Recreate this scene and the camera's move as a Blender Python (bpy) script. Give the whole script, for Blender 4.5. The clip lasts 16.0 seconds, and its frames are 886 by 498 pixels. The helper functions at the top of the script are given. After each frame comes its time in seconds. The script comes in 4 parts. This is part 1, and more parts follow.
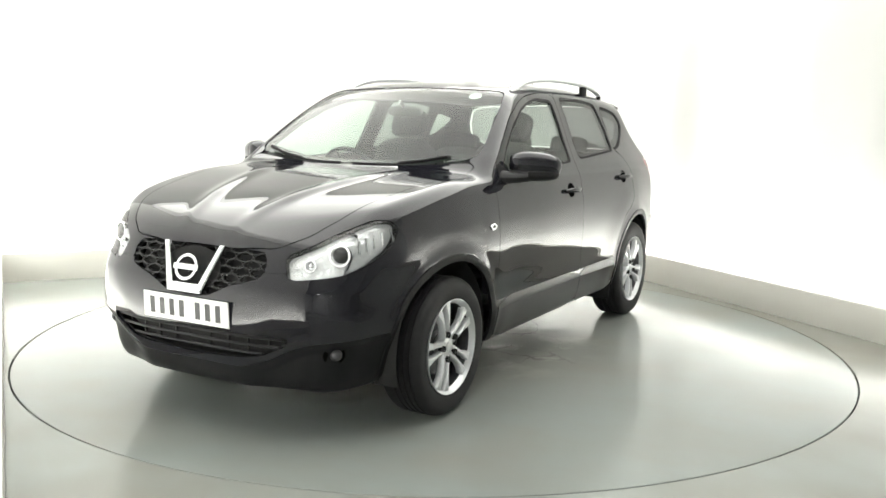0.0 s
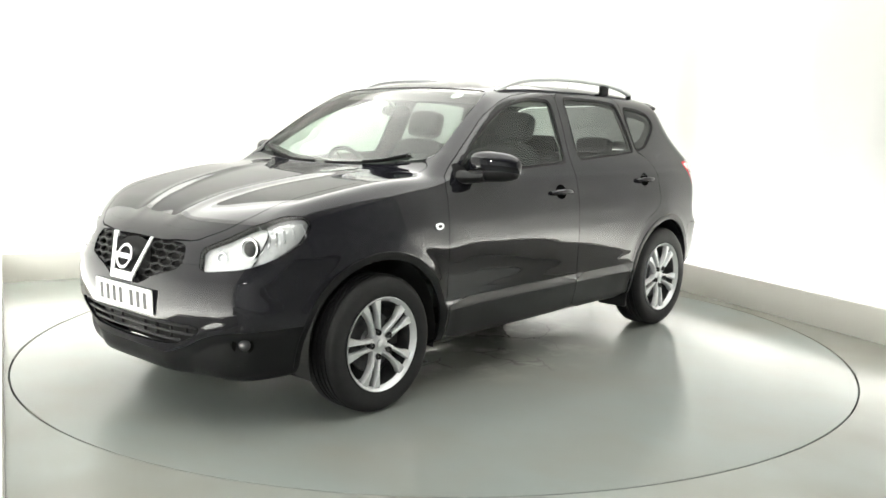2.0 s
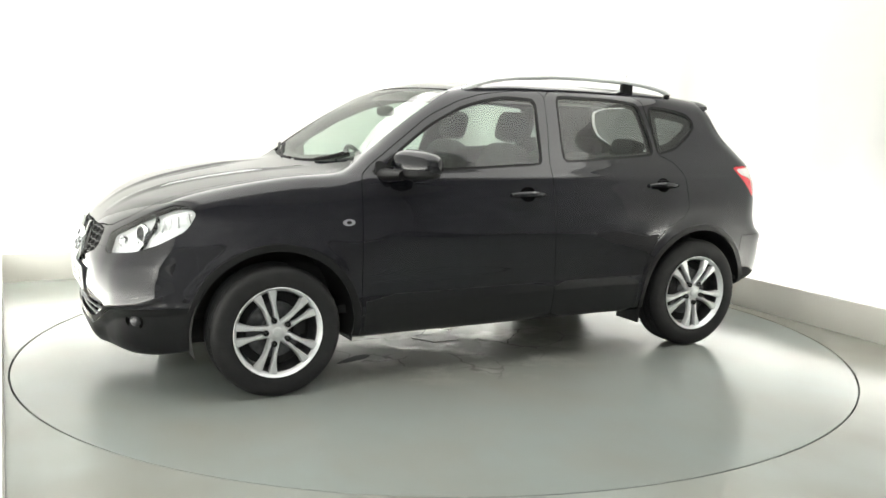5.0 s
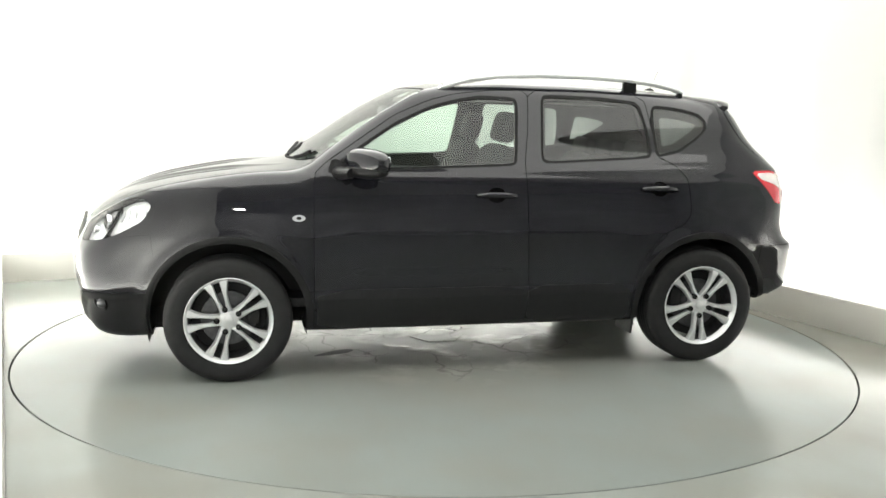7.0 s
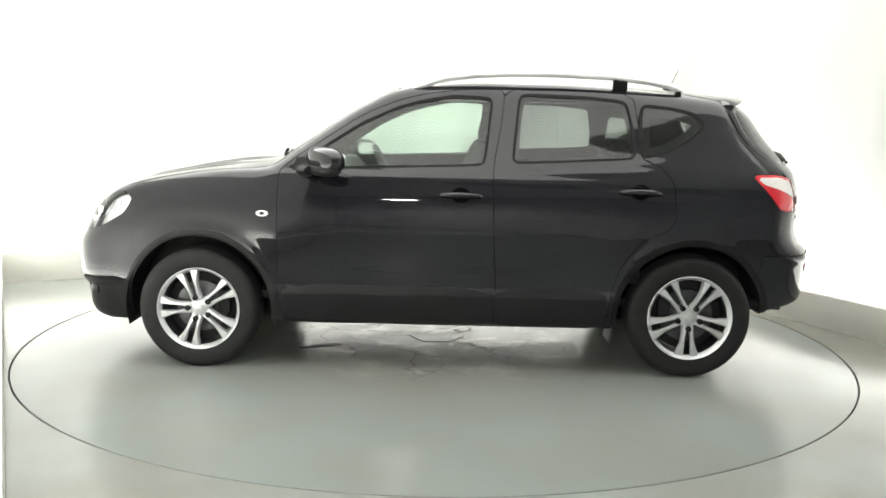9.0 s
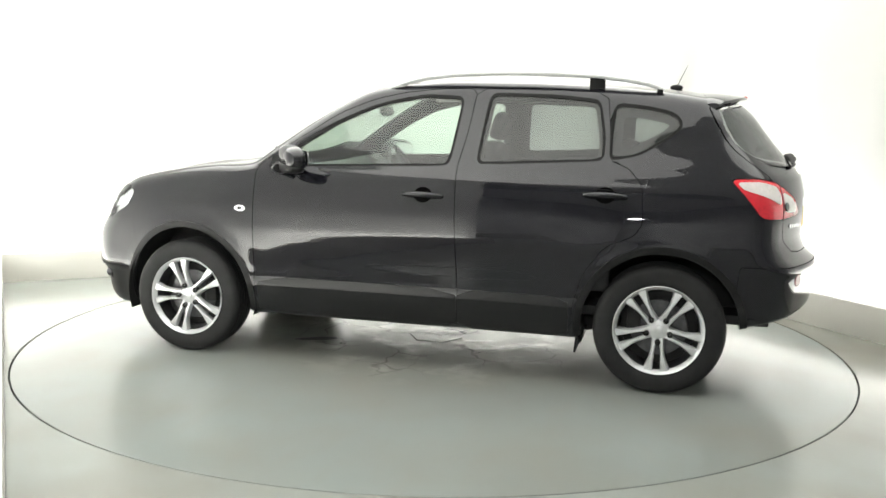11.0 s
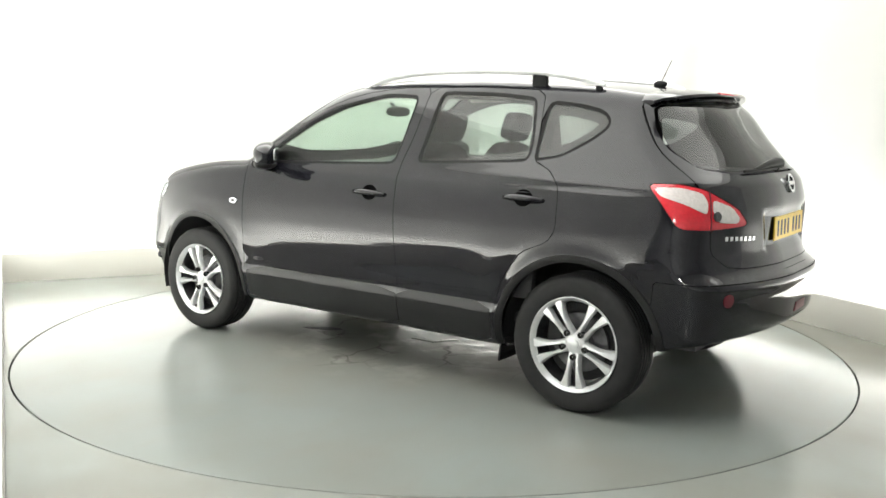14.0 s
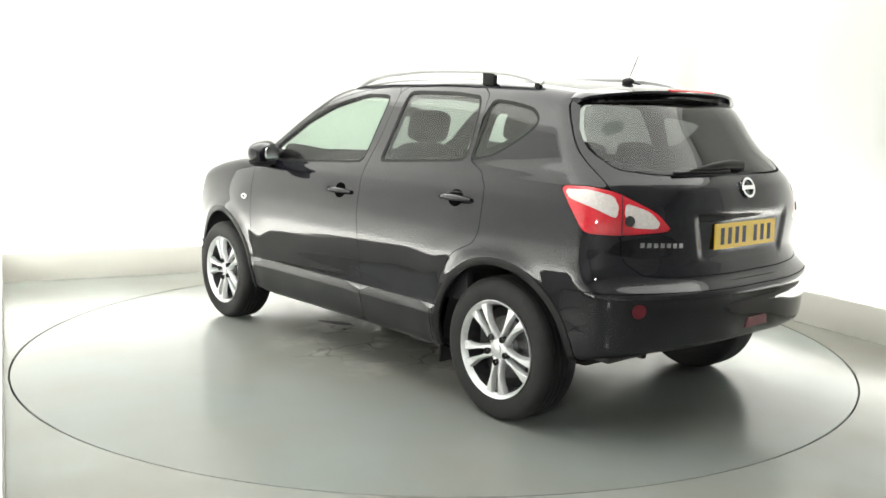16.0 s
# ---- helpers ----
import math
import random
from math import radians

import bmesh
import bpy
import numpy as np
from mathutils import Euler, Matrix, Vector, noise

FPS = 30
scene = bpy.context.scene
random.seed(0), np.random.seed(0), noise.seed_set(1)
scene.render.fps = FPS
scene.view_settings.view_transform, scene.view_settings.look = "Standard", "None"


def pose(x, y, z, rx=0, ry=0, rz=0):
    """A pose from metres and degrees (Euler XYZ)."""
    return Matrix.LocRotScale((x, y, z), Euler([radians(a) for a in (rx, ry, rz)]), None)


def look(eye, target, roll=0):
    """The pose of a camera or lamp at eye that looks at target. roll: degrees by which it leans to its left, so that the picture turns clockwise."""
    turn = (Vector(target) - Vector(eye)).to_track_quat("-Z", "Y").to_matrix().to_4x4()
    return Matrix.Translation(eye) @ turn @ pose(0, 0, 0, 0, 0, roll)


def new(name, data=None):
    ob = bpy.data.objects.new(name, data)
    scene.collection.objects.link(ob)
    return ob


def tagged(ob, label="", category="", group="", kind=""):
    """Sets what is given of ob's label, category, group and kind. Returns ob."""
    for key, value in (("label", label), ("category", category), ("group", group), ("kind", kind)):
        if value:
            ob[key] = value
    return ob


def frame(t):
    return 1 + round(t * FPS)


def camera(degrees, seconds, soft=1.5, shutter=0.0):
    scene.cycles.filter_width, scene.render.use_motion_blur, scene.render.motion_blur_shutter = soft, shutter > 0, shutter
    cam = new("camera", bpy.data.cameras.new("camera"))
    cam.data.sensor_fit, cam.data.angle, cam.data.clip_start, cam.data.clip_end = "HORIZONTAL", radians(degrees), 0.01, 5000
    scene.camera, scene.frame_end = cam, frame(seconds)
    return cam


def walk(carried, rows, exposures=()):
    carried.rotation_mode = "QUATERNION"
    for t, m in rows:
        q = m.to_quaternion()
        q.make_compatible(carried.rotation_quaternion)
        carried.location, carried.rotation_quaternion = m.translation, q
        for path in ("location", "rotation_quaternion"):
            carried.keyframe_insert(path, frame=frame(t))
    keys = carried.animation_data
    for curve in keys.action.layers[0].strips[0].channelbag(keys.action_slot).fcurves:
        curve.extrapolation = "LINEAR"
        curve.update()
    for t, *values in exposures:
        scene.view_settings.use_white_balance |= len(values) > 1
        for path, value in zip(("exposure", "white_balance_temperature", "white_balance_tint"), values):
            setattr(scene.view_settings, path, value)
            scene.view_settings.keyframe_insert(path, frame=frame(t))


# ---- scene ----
# The camera stands still; the turntable and the car on it turn.
cam = camera(52.285, 16.0, soft=1.6)
EYE = Vector((0, -5.5453, 1.37))
AIM = EYE + Vector((math.cos(radians(8.3556)) * .0058, math.cos(radians(8.3556)), -math.sin(radians(8.3556))))
VIEW = look(EYE, AIM, 1.196)
walk(cam, [(0.0, VIEW), (16.0, VIEW)], exposures=[(0.0, 0.0), (16.0, 0.0)])

TURN = [(0.0, 240.1), (0.3, 239.2), (0.5, 238.1)] + [(t / 2, 234.9 - 6.96 * (t / 2 - 1)) for t in range(2, 33)]
CAR_OFF = (-.048, -.0313)
TABLE_R = 2.427
ROOM = pose(0, 0, 0, 0, 0, 25.67)          # the stage's own axes: y to the back wall, x to the wall beside it

# ---- light ----
world = bpy.data.worlds.new("world")
scene.world = world
world.use_nodes = True
world.node_tree.nodes["Background"].inputs[0].default_value = (.9, .95, 1, 1)
world.node_tree.nodes["Background"].inputs[1].default_value = .02


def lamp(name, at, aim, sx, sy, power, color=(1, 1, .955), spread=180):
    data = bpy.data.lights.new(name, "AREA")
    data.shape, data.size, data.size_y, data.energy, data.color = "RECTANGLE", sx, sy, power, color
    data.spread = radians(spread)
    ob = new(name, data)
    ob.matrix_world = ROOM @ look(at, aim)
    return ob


# wall washers hidden behind the low plinth, and the light ceiling over the stage
lamp("wall_washer_back", (.1, 2.97, .08), (.1, 2.97, 1), 5.2, .12, 225, spread=110)
for name, at, size, power in (("wall_washer_side", (2.70, -.1, .08), 6.0, 152), ("wall_washer_left", (-2.60, .05, .08), 5.5, 140)):
    ob = lamp(name, at, (0, 0, 9), .12, size, power, spread=110)
    ob.matrix_world = ROOM @ Matrix.Translation(at) @ pose(0, 0, 0, 180, 0, 0)
lamp("stage_ceiling_light", (.0, -.05, 3.18), (.0, -.05, 0), 5.0, 5.6, 215)
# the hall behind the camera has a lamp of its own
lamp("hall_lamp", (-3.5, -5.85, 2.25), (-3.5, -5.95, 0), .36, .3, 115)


# ---- materials ----
def mat(name, color, rough=.5, metal=0.0, coat=0.0, vary=.0, scale=8.0, bump=0.0, bump_scale=200.0, rough_vary=0.0, trans=0.0, emit=0.0, spec=.5):
    m = bpy.data.materials.new(name)
    m.use_nodes = True
    nt = m.node_tree
    b = nt.nodes["Principled BSDF"]
    b.inputs["Base Color"].default_value = (*color, 1)
    b.inputs["Roughness"].default_value = rough
    b.inputs["Metallic"].default_value = metal
    b.inputs["Coat Weight"].default_value = coat
    b.inputs["Coat Roughness"].default_value = .03
    b.inputs["Transmission Weight"].default_value = trans
    b.inputs["Specular IOR Level"].default_value = spec
    if emit:
        b.inputs["Emission Color"].default_value = (*color, 1)
        b.inputs["Emission Strength"].default_value = emit
    tc = nt.nodes.new("ShaderNodeTexCoord")
    if vary or rough_vary:
        n = nt.nodes.new("ShaderNodeTexNoise")
        n.inputs["Scale"].default_value, n.inputs["Detail"].default_value = scale, 6
        nt.links.new(tc.outputs["Object"], n.inputs["Vector"])
        if vary:
            r = nt.nodes.new("ShaderNodeMapRange")
            r.inputs[1].default_value, r.inputs[2].default_value, r.inputs[3].default_value, r.inputs[4].default_value = .25, .75, 1 - vary, 1 + vary
            h = nt.nodes.new("ShaderNodeHueSaturation")
            h.inputs["Color"].default_value = (*color, 1)
            nt.links.new(n.outputs["Fac"], r.inputs[0])
            nt.links.new(r.outputs[0], h.inputs["Value"])
            nt.links.new(h.outputs[0], b.inputs["Base Color"])
        if rough_vary:
            r = nt.nodes.new("ShaderNodeMapRange")
            r.inputs[1].default_value, r.inputs[2].default_value = .3, .7
            r.inputs[3].default_value, r.inputs[4].default_value = max(rough - rough_vary, 0), rough + rough_vary
            nt.links.new(n.outputs["Fac"], r.inputs[0])
            nt.links.new(r.outputs[0], b.inputs["Roughness"])
    if bump:
        n = nt.nodes.new("ShaderNodeTexNoise")
        n.inputs["Scale"].default_value, n.inputs["Detail"].default_value = bump_scale, 3
        nt.links.new(tc.outputs["Object"], n.inputs["Vector"])
        p = nt.nodes.new("ShaderNodeBump")
        p.inputs["Strength"].default_value, p.inputs["Distance"].default_value = bump, .002
        nt.links.new(n.outputs["Fac"], p.inputs["Height"])
        nt.links.new(p.outputs[0], b.inputs["Normal"])
    return m


def glass(name, color, rough=0.0):
    """Thin tinted pane: light passes straight, with a mirror gloss that grows towards grazing."""
    m = bpy.data.materials.new(name)
    m.use_nodes = True
    nt = m.node_tree
    nt.nodes.clear()
    out, mix = nt.nodes.new("ShaderNodeOutputMaterial"), nt.nodes.new("ShaderNodeMixShader")
    tr, gl, lw = nt.nodes.new("ShaderNodeBsdfTransparent"), nt.nodes.new("ShaderNodeBsdfGlossy"), nt.nodes.new("ShaderNodeLayerWeight")
    power, scale = nt.nodes.new("ShaderNodeMath"), nt.nodes.new("ShaderNodeMath")
    power.operation, scale.operation = "POWER", "MULTIPLY_ADD"
    lw.inputs[0].default_value, power.inputs[1].default_value = .5, 5
    scale.inputs[1].default_value, scale.inputs[2].default_value = .92, .055
    tr.inputs[0].default_value, gl.inputs["Roughness"].default_value = (*color, 1), rough
    nt.links.new(lw.outputs["Facing"], power.inputs[0])
    nt.links.new(power.outputs[0], scale.inputs[0])
    nt.links.new(scale.outputs[0], mix.inputs[0])
    nt.links.new(tr.outputs[0], mix.inputs[1])
    nt.links.new(gl.outputs[0], mix.inputs[2])
    nt.links.new(mix.outputs[0], out.inputs[0])
    return m


PAINT = mat("black_car_paint", (.0090, .0090, .0122), .5, coat=1.0, spec=.0)
PLASTIC = mat("black_trim_plastic", (.010, .010, .0105), .42, vary=.15, scale=30, bump=.1, bump_scale=700, spec=.22)
VALANCE = mat("dull_black_bumper_plastic", (.006, .006, .0068), .36, vary=.15, scale=25, bump=.08, bump_scale=600, spec=.25)
# near-black without gloss: shade of hollows put into the colour of flat discs
RECESS_SHADE = mat("recess_shade_black", (.003, .003, .003), 1.0, spec=.0)
DARK = mat("dark_underbody", (.012, .012, .012), .8, vary=.3, scale=12)
RUBBER = mat("tyre_rubber", (.012, .012, .0125), .66, vary=.25, scale=14, bump=.12, bump_scale=260, spec=.3)
SEAL = mat("black_rubber_seal", (.008, .008, .008), .5, spec=.15)
ALLOY = mat("silver_alloy", (.62, .63, .64), .34, metal=.5, vary=.06, scale=40)
ALUM = mat("brushed_aluminium", (.78, .79, .79), .32, metal=.15, vary=.05, scale=60)
CHROME = mat("chrome", (.85, .86, .87), .08, metal=1.0)
BRAKE = mat("brake_disc_steel", (.10, .10, .105), .42, metal=.8, vary=.3, scale=30)
CLEAR = glass("green_tinted_clear_glass", (.66, .76, .69))
PRIVACY = glass("dark_privacy_glass", (.37, .40, .385))
REAR_TINT = glass("dark_rear_window_glass", (.30, .31, .31))
LENS = glass("clear_lamp_lens", (.96, .97, .97))
DULL_RED = mat("dull_red_reflector", (.13, .006, .016), .35, coat=.15)
RED_LENS = mat("red_lamp_lens", (.62, .02, .035), .12, coat=1.0, vary=.12, scale=60)
WHITE_LENS = mat("clear_lamp_inner", (.66, .61, .60), .18, coat=1.0, vary=.12, scale=90)
REFLECTOR = mat("silvered_reflector", (.86, .87, .88), .18, metal=.5, vary=.06, scale=50, bump=1.0, bump_scale=38)
for node in REFLECTOR.node_tree.nodes:
    if node.type == "BUMP":
        node.inputs["Distance"].default_value = .009
SATIN = mat("black_satin_trim", (.009, .009, .010), .30, vary=.12, scale=30, spec=.35)
FABRIC = mat("charcoal_seat_cloth", (.017, .017, .019), .9, vary=.25, scale=60, bump=.3, bump_scale=500)
DASH = mat("charcoal_dashboard", (.022, .022, .024), .6, vary=.2, scale=30)
LINING = mat("light_grey_headlining", (.42, .42, .40), .9, vary=.06, scale=30)
PLATE_W = mat("white_plate", (.68, .68, .67), .35, vary=.03, scale=30)
PLATE_Y = mat("yellow_plate", (.78, .52, .04), .35, vary=.03, scale=30)
INK = mat("black_plate_ink", (.02, .02, .02), .5)
LUG = mat("dark_steel_nut", (.045, .045, .045), .25, metal=.7)
WALL = mat("white_stage_paint", (.83, .83, .81), .8, vary=.012, scale=1.3)
PLINTH = mat("cream_plinth_paint", (.54, .53, .49), .6, vary=.03, scale=2.2, bump=.05, bump_scale=90)
# grey of the unseen hall walls, set for what the car paint reflects
GLOOM = mat("unseen_hall_grey", (.58, .585, .59), .8, vary=.2, scale=2)


# ---- mesh tools ----
def mesh_of(name, V, F, material, normals=None, smooth=True):
    me = bpy.data.meshes.new(name)
    me.from_pydata([tuple(v) for v in V], [], [tuple(int(i) for i in f) for f in F])
    me.materials.append(material)
    me.polygons.foreach_set("use_smooth", [smooth] * len(me.polygons))
    me.update()
    if normals is not None:
        me.normals_split_custom_set_from_vertices([tuple(n) for n in normals])
    return me


def link(name, me, parent=None, label=""):
    ob = new(name, me)
    ob.parent = parent
    return tagged(ob, label)


def part(name, bm, material, parent=None, label="", smooth=True, sharp=35):
    """Links a bmesh as one mesh object under a thing or under a part."""
    me = bpy.data.meshes.new(name)
    bm.normal_update()
    for f in bm.faces:
        f.smooth = smooth
    for e in bm.edges:
        if len(e.link_faces) == 2 and e.calc_face_angle(0) > radians(sharp):
            e.smooth = False
    bm.to_mesh(me)
    bm.free()
    me.materials.append(material)
    return link(name, me, parent, label)


def box_bm(sx, sy, sz, bevel=.0, at=(0, 0, 0), segments=2, m=None, bm=None):
    made = bmesh.new()
    bmesh.ops.create_cube(made, size=1)
    bmesh.ops.scale(made, vec=(sx, sy, sz), verts=made.verts)
    if bevel:
        bmesh.ops.bevel(made, geom=list(made.edges), offset=bevel, segments=segments, affect="EDGES", profile=.6)
    if m is not None:
        bmesh.ops.transform(made, matrix=m, verts=made.verts)
    bmesh.ops.translate(made, vec=at, verts=made.verts)
    if bm is None:
        return made
    tmp = bpy.data.meshes.new("tmp")
    made.to_mesh(tmp)
    made.free()
    bm.from_mesh(tmp)
    bpy.data.meshes.remove(tmp)
    return bm


def revolve(profile, n=64, axis="y", closed=False, at=(0, 0, 0)):
    """Ring mesh from (radius, height) pairs turned about an axis."""
    bm = bmesh.new()
    rings = []
    for r, h in profile:
        ring = []
        for i in range(n):
            a = 2 * math.pi * i / n
            p = (r * math.cos(a), h, r * math.sin(a)) if axis == "y" else (r * math.cos(a), r * math.sin(a), h) if axis == "z" else (h, r * math.cos(a), r * math.sin(a))
            ring.append(bm.verts.new(Vector(p) + Vector(at)))
        rings.append(ring)
    pairs = list(zip(rings, rings[1:])) + ([(rings[-1], rings[0])] if closed else [])
    for a, b in pairs:
        for i in range(n):
            bm.faces.new((a[i], a[(i + 1) % n], b[(i + 1) % n], b[i]))
    bmesh.ops.recalc_face_normals(bm, faces=bm.faces)
    return bm


def tube(points, radii, n=10, flat=1.0, up=(0, 0, 1), caps=True):
    """Round or flattened bar along points."""
    bm = bmesh.new()
    pts = [Vector(p) for p in points]
    rings = []
    for i, p in enumerate(pts):
        d = (pts[min(i + 1, len(pts) - 1)] - pts[max(i - 1, 0)]).normalized()
        u = d.cross(Vector(up)).normalized()
        v = u.cross(d)
        r = radii[i] if isinstance(radii, (list, tuple)) else radii
        rings.append([bm.verts.new(p + u * r * math.cos(2 * math.pi * k / n) + v * r * flat * math.sin(2 * math.pi * k / n)) for k in range(n)])
    for a, b in zip(rings, rings[1:]):
        for k in range(n):
            bm.faces.new((a[k], a[(k + 1) % n], b[(k + 1) % n], b[k]))
    if caps:
        bm.faces.new(rings[0][::-1])
        bm.faces.new(rings[-1])
    bmesh.ops.recalc_face_normals(bm, faces=bm.faces)
    return bm


def chaikin(poly, n=2, k=.14):
    p = np.array(poly, float)
    for _ in range(n):
        q = np.roll(p, -1, 0)
        p = np.stack([(1 - k) * p + k * q, k * p + (1 - k) * q], 1).reshape(-1, 2)
    return p


def sd_poly(x, z, poly):
    """Signed distance to a closed outline, negative inside."""
    best, inside = np.full(x.shape, 1e9), np.zeros(x.shape, bool)
    for a, b in zip(poly, np.roll(poly, -1, 0)):
        e, wx, wz = b - a, x - a[0], z - a[1]
        t = np.clip((wx * e[0] + wz * e[1]) / (e @ e + 1e-12), 0, 1)
        best = np.minimum(best, np.hypot(wx - t * e[0], wz - t * e[1]))
        if b[1] != a[1]:
            inside ^= ((a[1] > z) != (b[1] > z)) & (x < e[0] * (z - a[1]) / (b[1] - a[1]) + a[0])
    return np.where(inside, -best, best)


def clip(V, F, val):
    """The part of a triangle mesh where val < 0, cut cleanly along val = 0."""
    neg = val < 0
    cnt = neg[F].sum(1)
    keep = [F[cnt == 3]]
    pts, index = [V], {}
    extra = []

    def cut(i, j):
        k = (min(i, j), max(i, j))
        if k not in index:
            t = val[i] / (val[i] - val[j])
            index[k] = len(V) + len(extra)
            extra.append(V[i] + t * (V[j] - V[i]))
        return index[k]

    new_f = []
    for tri in F[(cnt == 1) | (cnt == 2)]:
        n = neg[tri]
        r = int(np.argmax(n)) if n.sum() == 1 else int(np.argmin(n))
        a, b, c = int(tri[r]), int(tri[(r + 1) % 3]), int(tri[(r + 2) % 3])
        ab, ac = cut(a, b), cut(a, c)
        if n.sum() == 1:
            new_f.append((a, ab, ac))
        else:
            new_f += [(ab, b, c), (ab, c, ac)]
    F2 = np.concatenate([keep[0], np.array(new_f, int).reshape(-1, 3)])
    V2 = np.concatenate([V, np.array(extra).reshape(-1, 3)])
    used, inv = np.unique(F2, return_inverse=True)
    return V2[used], inv.reshape(-1, 3)


def lobe(at, half, n=3.2, m=None, seg=28, rows=16):
    """Rounded box: a superellipsoid with the given half sizes."""
    bm = bmesh.new()
    f = lambda c: math.copysign(abs(c) ** (2 / n), c)
    rings = []
    for i in range(rows + 1):
        u = math.pi * (i / rows - .5)
        rings.append([bm.verts.new((half[0] * f(math.cos(u)) * f(math.cos(2 * math.pi * k / seg)), half[1] * f(math.cos(u)) * f(math.sin(2 * math.pi * k / seg)), half[2] * f(math.sin(u)))) for k in range(seg)])
    for a, b in zip(rings, rings[1:]):
        for k in range(seg):
            bm.faces.new((a[k], a[(k + 1) % seg], b[(k + 1) % seg], b[k]))
    bmesh.ops.remove_doubles(bm, verts=bm.verts, dist=1e-5)
    bmesh.ops.recalc_face_normals(bm, faces=bm.faces)
    bmesh.ops.transform(bm, matrix=Matrix.Translation(at) @ (m or Matrix()), verts=bm.verts)
    return bm


def prism(outline, depth, m, bevel=.002):
    """Flat outline (u, v) given depth along w, then posed by m."""
    bm = bmesh.new()
    a = [bm.verts.new((u, v, 0)) for u, v in outline]
    f = bm.faces.new(a)
    r = bmesh.ops.extrude_face_region(bm, geom=[f])
    bmesh.ops.translate(bm, vec=(0, 0, depth), verts=[v for v in r["geom"] if isinstance(v, bmesh.types.BMVert)])
    bmesh.ops.recalc_face_normals(bm, faces=bm.faces)
    if bevel:
        bmesh.ops.bevel(bm, geom=[e for e in bm.edges if abs(e.verts[0].co.z - depth) < 1e-6 and abs(e.verts[1].co.z - depth) < 1e-6], offset=bevel, segments=2, affect="EDGES")
    bmesh.ops.transform(bm, matrix=m, verts=bm.verts)
    return bm


def facing(at, normal, up=(0, 0, 1)):
    """A pose whose w axis is normal and whose v axis leans to up."""
    w = Vector(normal).normalized()
    u = Vector(up).cross(w).normalized()
    v = w.cross(u)
    return Matrix.Translation(at) @ Matrix((u, v, w)).transposed().to_4x4()


def oval(rx, ry, n=28):
    return [(rx * math.cos(2 * math.pi * k / n), ry * math.sin(2 * math.pi * k / n)) for k in range(n)]


def ring_band(rx, ry, wide, n=36):
    """Flat ring as outer and inner ovals."""
    return oval(rx, ry, n), oval(rx - wide, ry - wide, n)


def ring_bm(rx, ry, wide, depth, m, n=36):
    bm = bmesh.new()
    o, i = ring_band(rx, ry, wide, n)
    vo = [[bm.verts.new((u, v, z)) for u, v in o] for z in (0, depth)]
    vi = [[bm.verts.new((u, v, z)) for u, v in i] for z in (0, depth)]
    for k in range(n):
        j = (k + 1) % n
        for q in ((vo[0][k], vo[0][j], vo[1][j], vo[1][k]), (vi[0][j], vi[0][k], vi[1][k], vi[1][j]), (vo[1][k], vo[1][j], vi[1][j], vi[1][k]), (vo[0][j], vo[0][k], vi[0][k], vi[0][j])):
            bm.faces.new(q)
    bmesh.ops.recalc_face_normals(bm, faces=bm.faces)
    bmesh.ops.transform(bm, matrix=m, verts=bm.verts)
    return bm


def glide(x, xs, zs):
    """Smooth curve through the knots (xs rising), flat beyond them."""
    xs, zs, x = np.array(xs, float), np.array(zs, float), np.clip(x, xs[0], xs[-1])
    h, d = np.diff(xs), np.diff(zs) / np.diff(xs)
    m = np.concatenate([[d[0]], np.where(d[1:] * d[:-1] > 0, 2 * d[1:] * d[:-1] / np.where(d[1:] + d[:-1] == 0, 1, d[1:] + d[:-1]), 0), [d[-1]]])
    i = np.clip(np.searchsorted(xs, x) - 1, 0, len(h) - 1)
    t = (x - xs[i]) / h[i]
    return ((1 + 2 * t) * (1 - t) ** 2 * zs[i] + t * (1 - t) ** 2 * h[i] * m[i]
            + t * t * (3 - 2 * t) * zs[i + 1] + t * t * (t - 1) * h[i] * m[i + 1])


def smax(a, b, k):
    h = np.maximum(k - abs(a - b), 0) / k
    return np.maximum(a, b) + h * h * k / 4


WHEEL_X, WHEEL_Z, TYRE_R = 1.315, 0.330, 0.330


def ease(t):
    t = np.clip(t, 0, 1)
    return t * t * (3 - 2 * t)


